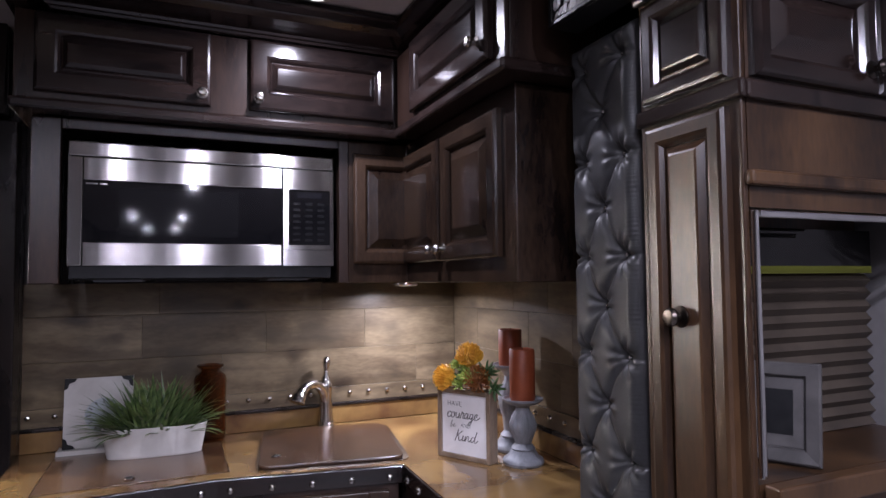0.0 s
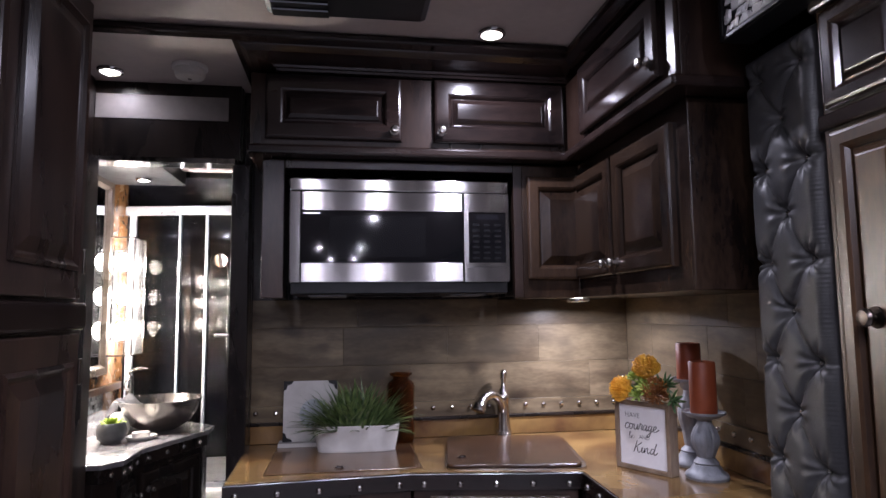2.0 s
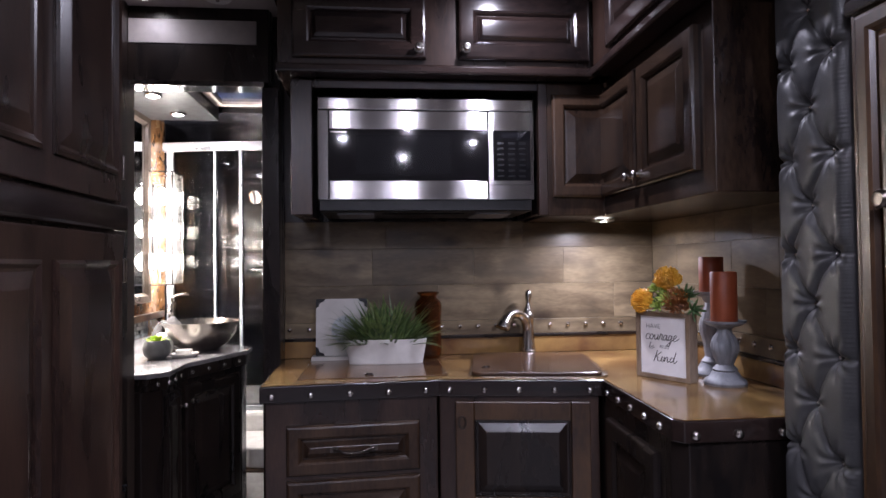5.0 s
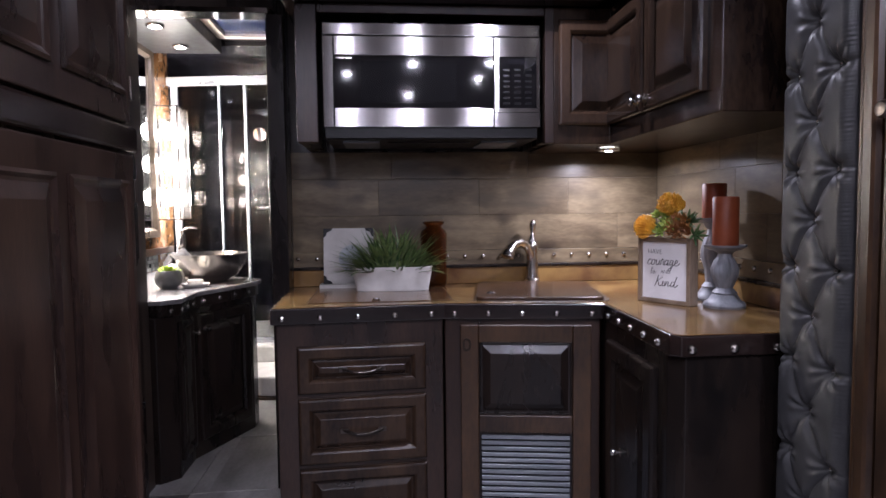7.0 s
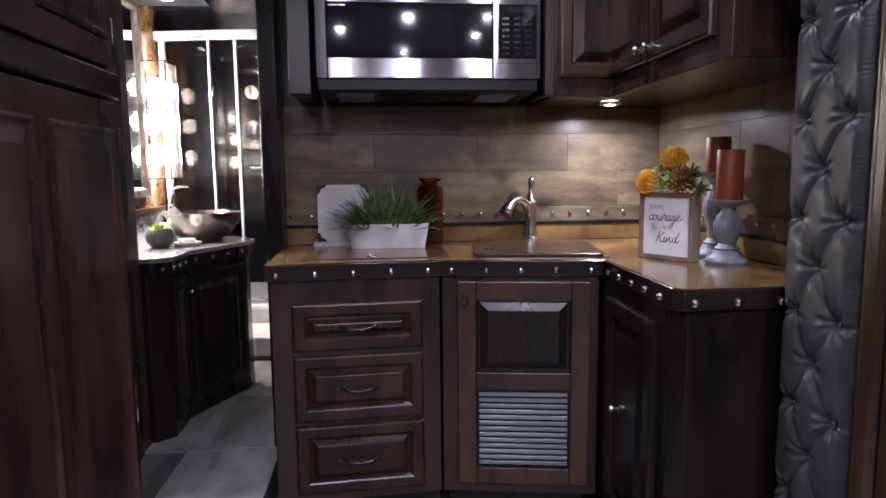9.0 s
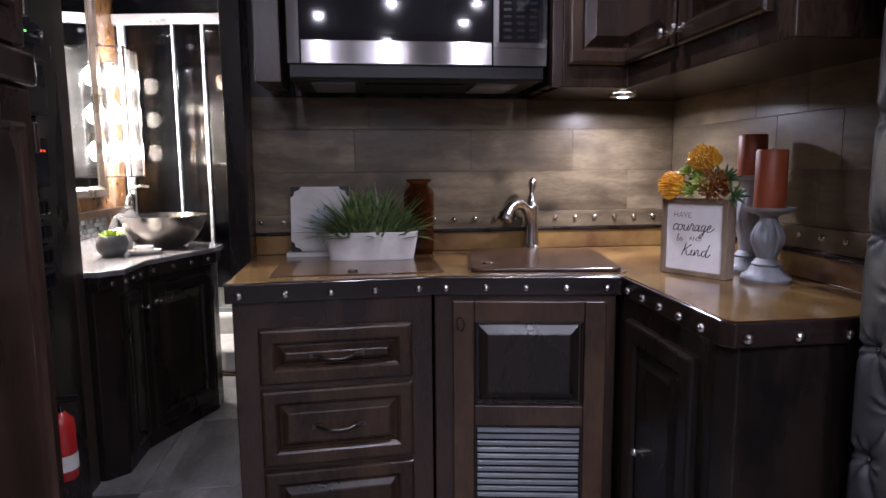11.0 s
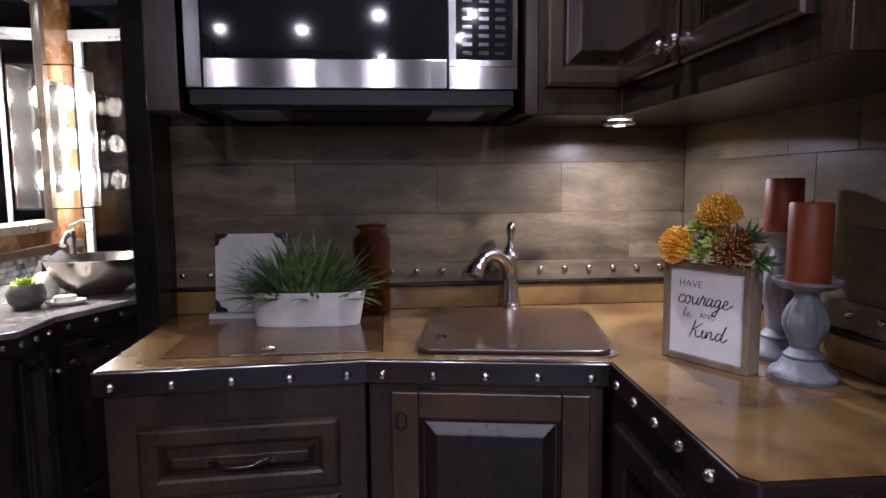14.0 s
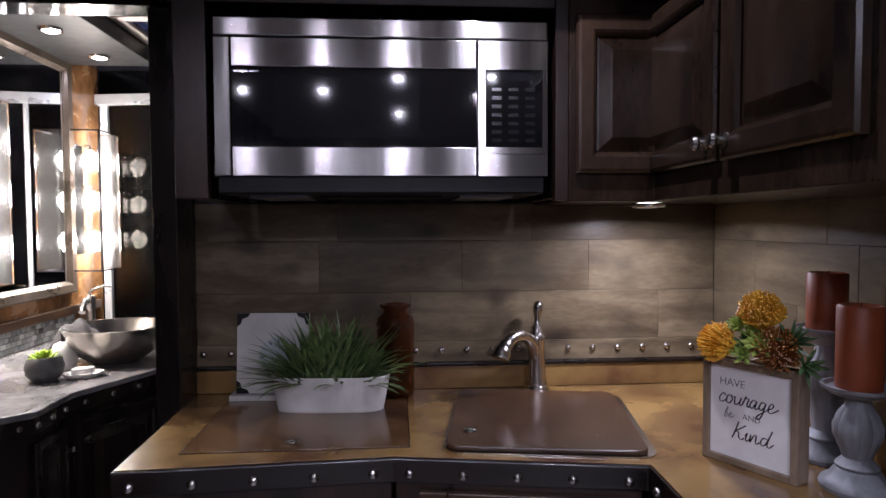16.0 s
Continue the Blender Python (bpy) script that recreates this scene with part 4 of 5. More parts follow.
bm = bmesh.new()
for i in range(330):
    bx, by = rng.uniform(-0.10, 0.10), rng.uniform(-0.036, 0.036)
    lean = math.atan2(by * 1.9 + rng.gauss(0, 0.035), bx + rng.gauss(0, 0.04))
    out = abs(bx) / 0.10
    tilt = radians(min(80, max(3, 6 + 46 * out + 40 * abs(by) / 0.036 * rng.random() + rng.gauss(0, 15))))
    length = rng.uniform(0.10, 0.215) * (1.0 - 0.16 * out)
    w = rng.uniform(0.0042, 0.0076)
    d = Vector((math.cos(lean), math.sin(lean), 0))
    side = Vector((-d.y, d.x, 0))
    p = Vector((bx, by, 0.07))
    prev = None
    for k in range(6):
        f = k / 5
        ang = tilt + f * f * rng.uniform(0.25, 1.0)
        wd = w * (0.8 + 0.5 * f) * (1 - f ** 2.2) + 0.0002
        up = (d * -math.cos(ang) + Vector((0, 0, math.sin(ang)))) * wd * 0.35
        row = [bm.verts.new(p - side * wd + up), bm.verts.new(p), bm.verts.new(p + side * wd + up)]
        if prev:
            bm.faces.new((prev[0], prev[1], row[1], row[0]))
            bm.faces.new((prev[1], prev[2], row[2], row[1]))
        prev = row
        p = p + (d * math.sin(ang) + Vector((0, 0, math.cos(ang)))) * length / 5
part("grass", bm, GRASS, planter, "bushy green artificial grass blades", kind="stuff", smooth=60)
part("soil", prism([(0.125 * math.cos(a), 0.043 * math.sin(a)) for a in (2 * math.pi * i / 20 for i in range(20))], 0.0705, 0.074), BLACKPLASTIC, planter)

bottle = thing("amber_bottle", pose(0.130, 2.345, CT), "dark amber ribbed glass apothecary jar with flared lip", "bottle")
bm = bmesh.new()
outer = [(0.044, 0.0), (0.050, 0.006), (0.0515, 0.03), (0.050, 0.10), (0.0515, 0.18), (0.053, 0.208), (0.049, 0.224), (0.036, 0.234), (0.031, 0.240), (0.032, 0.247), (0.043, 0.254), (0.045, 0.259), (0.042, 0.262)]
inner = [(0.028, 0.262), (0.027, 0.240), (0.044, 0.220), (0.047, 0.205), (0.045, 0.10), (0.045, 0.02), (0.038, 0.010)]
loops = []
for r, z in outer + inner:
    rib = 0.0011 if 0.02 < z < 0.215 and (r, z) in outer else 0.0
    loops.append([bm.verts.new(((r + rib * math.cos(12 * a)) * math.cos(a), (r + rib * math.cos(12 * a)) * math.sin(a), z)) for a in (2 * math.pi * i / 72 for i in range(72))])
for a, b in zip(loops, loops[1:]):
    for i in range(72):
        bm.faces.new((a[i], a[(i + 1) % 72], b[(i + 1) % 72], b[i]))
bm.faces.new(loops[0]), bm.faces.new(loops[-1])
part("glass", bm, AMBER, bottle, smooth=60)


def turned_holder(x, y, h, label, tall=0.152):
    t = thing("candle_holder", pose(x, y, CT), label, "candle holder", "candle holders")
    s = h
    part("base", lathe([(0, 0), (0.060, 0), (0.062, 0.008), (0.058, 0.016), (0.047, 0.022), (0.040, 0.034), (0.036, 0.040), (0, 0.040)], 28), GREYWASH, t, smooth=35)
    bm = bmesh.new()
    prof = [(0.034, 0.0405), (0.036, 0.046), (0.030, 0.052), (0.024, 0.060), (0.029, 0.085 * s / 0.22), (0.040, 0.115 * s / 0.22), (0.041, 0.135 * s / 0.22), (0.033, 0.160 * s / 0.22), (0.022, 0.178 * s / 0.22), (0.020, 0.190 * s / 0.22), (0.027, 0.196 * s / 0.22), (0.034, h - 0.0165)]
    rr = []
    for r, z in prof:
        rr.append([bm.verts.new((r * (1 - (0.07 if (i % 4) == 0 and 0.06 < z < h * 0.85 else 0)) * math.cos(2 * math.pi * i / 48), r * (1 - (0.07 if (i % 4) == 0 and 0.06 < z < h * 0.85 else 0)) * math.sin(2 * math.pi * i / 48), z)) for i in range(48)])
    for a, b in zip(rr, rr[1:]):
        for i in range(48):
            bm.faces.new((a[i], a[(i + 1) % 48], b[(i + 1) % 48], b[i]))
    bm.faces.new(rr[0]), bm.faces.new(rr[-1])
    part("baluster", bm, GREYWASH, t, smooth=40)
    part("dish", lathe([(0, h - 0.016), (0.045, h - 0.016), (0.060, h - 0.006), (0.062, h), (0.056, h), (0.050, h - 0.005), (0, h - 0.006)], 32), GREYWASH, t, smooth=35)
    c = thing("candle", pose(x, y, CT + h - 0.0055), "rust-red pillar candle, unlit, on grey holder", "candle", "pillar candles")
    part("wax", lathe([(0, 0), (0.037, 0), (0.038, 0.003), (0.038, tall - 0.004), (0.035, tall), (0.028, tall - 0.002), (0.012, tall - 0.008), (0, tall - 0.009)], 32), CANDLE, c, smooth=40)
    part("wick", tube([(0, 0, tall - 0.009), (0.001, 0, tall - 0.002), (0.003, 0.001, tall + 0.003)], 0.0012, 6), BLACKPLASTIC, c)


turned_holder(0.970, 1.645, 0.192, "grey washed turned wooden candle holder, shorter")
turned_holder(1.018, 1.80, 0.272, "grey washed turned wooden candle holder, taller", 0.118)

# sign box with flowers
ANG = -61.0
sign = thing("sign_box", pose(0.773, 1.834, CT, 0, 0, ANG), "small wooden box sign with white lettered front", "sign")
SW, SH, SD = 0.196, 0.211, 0.042
part("frame", slab((0, 0.014, 0, SD, 0, SH), (SW - 0.014, SW, 0, SD, 0, SH), (0.0142, SW - 0.0142, 0, SD, 0, 0.013), (0.0142, SW - 0.0142, 0, 0.014, SH - 0.014, SH)), SIGNFRAME, sign, "weathered brown wooden frame", bevel=0.0015)
face = part("face", slab((0.0144, SW - 0.0144, 0.007, 0.011, 0.0135, SH - 0.0145)), PAPER, sign, "white printed face")
part("back", slab((0.0144, SW - 0.0144, SD - 0.006, SD - 0.001, 0.0135, SH)), SIGNFRAME, sign)


def lettering(text, x, z, size, mat, shear=0.0, extrude=0.0, bold=0.0, wide=1.0):
    cu = bpy.data.curves.new("lettering", "FONT")
    cu.body, cu.size, cu.shear, cu.extrude, cu.offset = text, size, shear, 0.0003, -0.012 * size
    cu.align_x = "LEFT"
    tmp = bpy.data.objects.new("lettering", cu)
    me = bpy.data.meshes.new_from_object(tmp)
    bpy.data.objects.remove(tmp)
    bpy.data.curves.remove(cu)
    me.materials.clear()
    me.materials.append(mat)
    ob = new("lettering", me)
    ob.matrix_basis = pose(x, 0.0066, z, 90, 0, 0) @ Matrix.Diagonal((wide, 1, 1, 1))
    ob.parent = face
    return ob


lettering("HAVE", 0.034, 0.158, 0.022, GREYINK, wide=1.0)
lettering("AND", 0.084, 0.096, 0.017, GREYINK, wide=1.0)

# brush-script letters as pen strokes in a unit x-height cell: (advance, strokes)
SCRIPT = {
    "c": (0.62, [[(0.62, 0.78), (0.40, 1.0), (0.14, 0.62), (0.18, 0.12), (0.42, 0.02), (0.72, 0.3)]]),
    "o": (0.74, [[(0.50, 0.95), (0.18, 0.82), (0.16, 0.2), (0.42, 0.02), (0.64, 0.5), (0.46, 0.95), (0.60, 0.78), (0.86, 0.86)]]),
    "u": (0.78, [[(0.08, 0.92), (0.14, 0.25), (0.34, 0.02), (0.58, 0.5), (0.62, 0.92), (0.60, 0.2), (0.72, 0.04), (0.90, 0.3)]]),
    "r": (0.56, [[(0.06, 0.3), (0.18, 0.95), (0.22, 1.15), (0.30, 0.92), (0.50, 0.92), (0.44, 0.3), (0.56, 0.05), (0.70, 0.3)]]),
    "a": (0.76, [[(0.60, 0.85), (0.30, 0.95), (0.12, 0.4), (0.28, 0.04), (0.52, 0.4), (0.62, 0.92), (0.58, 0.25), (0.70, 0.04), (0.90, 0.32)]]),
    "g": (0.74, [[(0.58, 0.88), (0.28, 0.92), (0.14, 0.4), (0.30, 0.06), (0.54, 0.45), (0.60, 0.9), (0.50, -0.5), (0.26, -1.0), (0.12, -0.7), (0.48, -0.2), (0.86, 0.25)]]),
    "e": (0.66, [[(0.06, 0.28), (0.44, 0.58), (0.48, 0.9), (0.28, 0.98), (0.14, 0.4), (0.30, 0.02), (0.62, 0.16), (0.98, 0.55)]]),
    "b": (0.66, [[(0.08, 0.3), (0.38, 1.5), (0.28, 1.9), (0.14, 1.2), (0.16, 0.1), (0.42, 0.05), (0.52, 0.6), (0.30, 0.75), (0.60, 0.6)]]),
    "K": (0.98, [[(0.34, 1.95), (0.26, 1.0), (0.10, -0.05)], [(0.98, 1.75), (0.60, 1.25), (0.28, 0.85), (0.52, 0.78), (0.62, 0.2), (0.84, 0.02), (1.04, 0.3)]]),
    "i": (0.42, [[(0.10, 0.5), (0.20, 0.95), (0.18, 0.25), (0.30, 0.04), (0.50, 0.35)]]),
    "n": (0.80, [[(0.08, 0.9), (0.12, 0.05), (0.30, 0.8), (0.50, 0.92), (0.54, 0.3), (0.66, 0.04), (0.86, 0.3)]]),
    "d": (0.86, [[(0.58, 0.85), (0.28, 0.92), (0.12, 0.4), (0.30, 0.04), (0.56, 0.5), (0.78, 1.9), (0.62, 0.6), (0.66, 0.1), (0.84, 0.04), (1.10, 0.5)]]),
}


def script(word, x, z, size, wide, pen, mat, slant=0.22):
    bm = bmesh.new()
    for ch in word:
        adv, strokes = SCRIPT[ch]
        for st in strokes:
            pts = spline([(x + (u * wide + v * slant) * size, 0.0066, z + v * size) for u, v in st], 5)
            rs = [pen * (0.62 + 0.6 * abs((pts[min(k + 1, len(pts) - 1)] - pts[max(k - 1, 0)]).normalized().z)) for k in range(len(pts))]
            tube(pts, rs, 6, bm)
        x += adv * wide * size
    for v in bm.verts:
        v.co.y = 0.0066 + (v.co.y - 0.0066) * 0.25
    part("lettering", bm, mat, face, smooth=60)


script("courage", 0.030, 0.122, 0.0185, 1.30, 0.00125, INK)
script("be", 0.044, 0.093, 0.0110, 1.20, 0.0007, GREYINK)
script("Kind", 0.060, 0.054, 0.0180, 1.45, 0.0012, INK)

bq = thing("flower_arrangement", pose(0.773, 1.834, CT, 0, 0, ANG) @ pose(0.066, 0.024, 0.205) @ Matrix.Scale(1.02, 4), "artificial orange pincushion flowers with green succulents", "flowers")


def pincushion(c, r, axis, mat, n, seed):
    """A flower head of many thin curled stamens."""
    rng = random.Random(seed)
    q = Vector(axis).normalized().to_track_quat("Z", "Y").to_matrix()
    bm = lathe([(0, -r * 0.45), (r * 0.35, -r * 0.35), (r * 0.55, 0), (r * 0.4, r * 0.25), (0, r * 0.35)], 12)
    bmesh.ops.rotate(bm, verts=bm.verts, cent=(0, 0, 0), matrix=q)
    bmesh.ops.translate(bm, verts=bm.verts, vec=c)
    for i in range(n):
        a = rng.uniform(0, 2 * math.pi)
        u = rng.uniform(-0.15, 1)
        sp = math.sqrt(max(0, 1 - u * u))
        d = Vector((sp * math.cos(a), sp * math.sin(a), u))
        p0 = d * r * 0.4
        p1 = d * r * rng.uniform(0.7, 0.85) + Vector((0, 0, r * 0.12))
        p2 = d * r * rng.uniform(0.92, 1.08) + Vector((0, 0, r * 0.38))
        pts = [Vector(c) + q @ p for p in (p0, p1, p2)]
        tube(pts, [0.0012, 0.0013, 0.0017], 4, bm)
    return bm


part("flower_head", pincushion((0.050, -0.012, 0.092), 0.041, (0.1, -0.3, 1), PETAL, 300, 1), PETAL, bq, "golden orange flower head")
part("flower_head", pincushion((-0.012, -0.022, 0.034), 0.041, (-0.7, -0.6, 0.35), PETAL, 300, 2), PETAL, bq, "golden orange flower head")
part("flower_head", pincushion((0.078, -0.010, 0.032), 0.042, (0.4, -0.6, 0.6), RUSTPETAL, 240, 3), RUSTPETAL, bq, "rust brown flower head")


def rosette(c, r, axis, n, wide):
    bm = bmesh.new()
    q = Vector(axis).normalized().to_track_quat("Z", "Y").to_matrix()
    for i in range(n):
        a = i * 2.399963
        f = i / n
        tilt = radians(10 + 70 * f)
        d = Vector((math.cos(a) * math.sin(tilt), math.sin(a) * math.sin(tilt), math.cos(tilt)))
        s = Vector((-math.sin(a), math.cos(a), 0))
        ln = r * (0.55 + 0.5 * f)
        nrm = d.cross(s) * ln * 0.12
        rows = []
        for t, w in ((0, 0.3), (0.45, 1.0), (0.8, 0.65), (1, 0.03)):
            p = d * ln * t + Vector((0, 0, 0.08 * r * t * t))
            rows.append([bm.verts.new(Vector(c) + q @ v) for v in (p - s * w * wide * r, p + nrm * w, p + s * w * wide * r, p - nrm * w * 0.6)])
        for a1, b1 in zip(rows, rows[1:]):
            for k in range(4):
                bm.faces.new((a1[k], a1[(k + 1) % 4], b1[(k + 1) % 4], b1[k]))
    return bm


part("succulent", rosette((0.012, -0.018, 0.072), 0.036, (-0.3, -0.5, 0.8), 22, 0.17), LEAF, bq, "pale green succulent rosette")
part("succulent", rosette((0.028, -0.030, 0.022), 0.033, (0.0, -0.8, 0.6), 20, 0.17), LEAF, bq, "pale green succulent rosette")
part("succulent", rosette((0.035, -0.01, 0.058), 0.036, (0.1, -0.6, 0.8), 20, 0.15), LEAF, bq, "pale green succulent rosette")
part("leaves", rosette((0.100, 0.0, 0.055), 0.050, (0.7, -0.2, 0.7), 18, 0.10), DARKLEAF, bq, "dark green pointed leaves")
part("leaves", rosette((0.128, -0.005, 0.018), 0.042, (0.8, -0.4, 0.2), 16, 0.12), DARKLEAF, bq, "dark green pointed leaves")
part("succulent", rosette((0.058, -0.030, 0.045), 0.036, (0.2, -0.8, 0.5), 20, 0.16), LEAF, bq, "pale green succulent rosette")
part("leaves", rosette((0.025, 0.0, 0.03), 0.055, (0.0, -0.3, 1.0), 20, 0.12), DARKLEAF, bq, "dark green pointed leaves")
part("stem", tube([(0.06, 0.0, -0.02), (0.057, -0.006, 0.04), (0.055, -0.010, 0.09)], 0.004, 8), RUSTPETAL, bq)
part("foam", slab((-0.03, 0.10, -0.010, 0.004, -0.10, 0.0)), DARKLEAF, bq)

# ---- bathroom ----
VZ = 0.87
VTOP = [(-1.435, 2.345), (-0.945, 2.345), (-0.88, 2.40), (-0.88, 2.60), (-0.70, 2.985), (-0.70, 3.10), (-1.435, 3.75)]
VIN = [(-1.43, 2.352), (-0.952, 2.352), (-0.89, 2.405), (-0.89, 2.604), (-0.712, 2.99), (-0.712, 3.09), (-1.43, 3.74)]
van = thing("vanity", Matrix.Identity(4), "dark wooden angled bathroom vanity with panelled doors", "vanity")
part("body", prism([(x - 0.02 if x > -1.4 else x, y) for x, y in VIN], 0.131, 0.80), WOOD_BLACK, van, bevel=0.003)
va = math.degrees(math.atan2(0.386, 0.178))
d = panel_door("door", van, -0.899, 0.20, 0.36, 0.57, 0.055, WOOD_BLACK, y=2.64, rz=va)
knob(d, 0.03, 0.50, r=0.011)
d = panel_door("door", van, -0.912, 0.20, 0.17, 0.57, 0.035, WOOD_BLACK, y=2.42, rz=90, slope=0.015)
knob(d, 0.15, 0.50, r=0.011)
vt = thing("bathroom_counter", Matrix.Identity(4), "grey marbled vanity top with studded wooden edge", "countertop")
part("top", prism(VTOP, VZ - 0.02, VZ), VANITYTOP, vt, bevel=0.004)
part("edge_band", prism(VIN, 0.8005, VZ - 0.0205), WOOD_BLACK, vt, bevel=0.003)
stud(vt, -0.92, 2.385, 0.825, 45)
for i in range(3):
    stud(vt, -0.889, 2.42 + 0.075 * i, 0.825, 90)
for i in range(4):
    f = 0.12 + 0.25 * i
    stud(vt, -0.89 + 0.178 * f, 2.604 + 0.386 * f, 0.825, va)

bowl = thing("vessel_sink", pose(-0.945, 3.06, VZ), "round brushed steel vessel sink bowl", "sink")
part("bowl", lathe([(0, 0), (0.07, 0), (0.09, 0.006), (0.135, 0.035), (0.172, 0.085), (0.187, 0.135), (0.190, 0.140), (0.184, 0.140), (0.168, 0.088), (0.13, 0.042), (0.085, 0.014), (0, 0.010)], 40), NICKEL, bowl, smooth=50)
bf = thing("bathroom_faucet", pose(-1.165, 3.33, VZ, 0, 0, -35), "tall brushed nickel vessel faucet with lever", "faucet")
part("column", lathe([(0, 0), (0.028, 0), (0.026, 0.01), (0.019, 0.03), (0.018, 0.16), (0.021, 0.21), (0.016, 0.225), (0, 0.228)], 20), NICKEL, bf, smooth=45)
part("spout", tube(spline([(0.0, 0, 0.16), (0.03, -0.03, 0.205), (0.075, -0.07, 0.20), (0.095, -0.09, 0.17)], 6), 0.013, 12), NICKEL, bf, smooth=60)
part("lever", tube(spline([(0, 0, 0.226), (0.004, -0.002, 0.245), (0.035, 0.03, 0.262), (0.06, 0.055, 0.258)], 4), 0.0055, 8), NICKEL, bf, smooth=60)

pot = thing("succulent_pot", pose(-1.05, 2.76, VZ), "round grey stoneware pot with lime green succulent", "potted plant")
part("pot", lathe([(0, 0), (0.035, 0), (0.055, 0.022), (0.060, 0.05), (0.052, 0.078), (0.046, 0.084), (0.042, 0.078), (0.03, 0.07), (0, 0.068)], 26), STONEGREY, pot, smooth=45)
part("succulent", rosette((0, 0, 0.066), 0.058, (0, 0, 1), 26, 0.22), plain("lime_leaf", (0.36, 0.50, 0.06), 0.5), pot, "lime green succulent leaves")
dish = thing("soap_dish", pose(-0.945, 2.80, VZ, 0, 0, 20), "white oval ceramic soap dish", "soap dish")
part("dish", lathe([(0, 0), (0.045, 0), (0.062, 0.012), (0.064, 0.018), (0.058, 0.018), (0.042, 0.008), (0, 0.008)], 28), WHITEPAINT, dish, smooth=45, m=Matrix.Diagonal((1, 0.72, 1, 1)))
soap = thing("soap_bar", pose(-0.945, 2.80, VZ + 0.0085, 0, 0, 20), "white bar of soap on dish", "soap")
part("bar", prism([(x - 0.036, y - 0.022) for x, y in rounded(0.072, 0.044, 0.016)], 0, 0.026), WHITEPAINT, soap, bevel=0.006)
disp = thing("soap_dispenser", pose(-1.085, 2.95, VZ), "white soap dispenser with black pump", "soap dispenser")
part("bottle", lathe([(0, 0), (0.036, 0), (0.044, 0.02), (0.044, 0.06), (0.032, 0.088), (0.014, 0.098), (0, 0.098)], 22), WHITEPAINT, disp, smooth=45)
part("pump", tube([(0, 0, 0.0985), (0, 0, 0.135), (0.004, -0.004, 0.14), (0.032, -0.02, 0.136)], [0.009, 0.008, 0.008, 0.005], 10), BLACKPLASTIC, disp, "black pump head", smooth=60)
tow = thing("hand_towel", pose(-1.085, 3.05, VZ + 0.10, 0, 0, 10), "charcoal towel draped over the bowl rim", "towel")
bm = bmesh.new()
g = []
for i in range(14):
    row = []
    for j in range(10):
        u, v = i / 13 - 0.5, j / 9 - 0.5
        hh = 0.055 - 0.30 * u * u - 0.16 * v * v + 0.010 * math.sin(14 * u + 9 * v) + 0.006 * math.sin(23 * v)
        row.append(bm.verts.new((u * 0.17, v * 0.13, hh)))
    g.append(row)
for i in range(13):
    for j in range(9):
        bm.faces.new((g[i][j], g[i + 1][j], g[i + 1][j + 1], g[i][j + 1]))
ob = part("cloth", bm, CLOTH, tow, smooth=180)
sol = ob.modifiers.new("thick", "SOLIDIFY")
sol.thickness = 0.006

structure("trim_vanity_rail", slab((-1.438, -1.415, 2.345, 3.98, 0.965, 1.005)), WOOD_LIT, "wooden rail above mosaic", "trim", 0.004)
mosaic = structure("mosaic_splashback", slab((-1.4385, -1.434, 2.345, 3.74, VZ + 0.001, 0.964)), GROUT, "grey glass mosaic splashback", "tiles")
tile_m = finish(rings_panel(0.033, 0.020, [(0, 0), (0, 0.003), (0.0015, 0.004)]), "tile", MOSAIC)
for r in range(4):
    for c in range(38):
        ob = new("tile", tile_m)
        ob.matrix_basis = pose(-1.434, 2.36 + 0.0355 * c + (0.0175 if r % 2 else 0), 0.874 + 0.0225 * r, 0, 0, 90)
        ob.parent = mosaic

mir = thing("bathroom_mirror", pose(-1.438, 3.04, 1.07, 0, 0, 90), "wall mirror in moulded bronze wooden frame", "mirror")
part("frame", rings_panel(0.69, 1.10, [(0, 0), (0, 0.022), (0.008, 0.030), (0.040, 0.026), (0.050, 0.016), (0.058, 0.010), (0.058, 0.005)]), surface("bronze_frame", (0.05, 0.038, 0.028), (0.13, 0.10, 0.08), 6, 0.3, 0.4), mir)
part("glass", slab((0.058, 0.632, -0.008, -0.006, 0.058, 1.042)), MIRROR, mir)


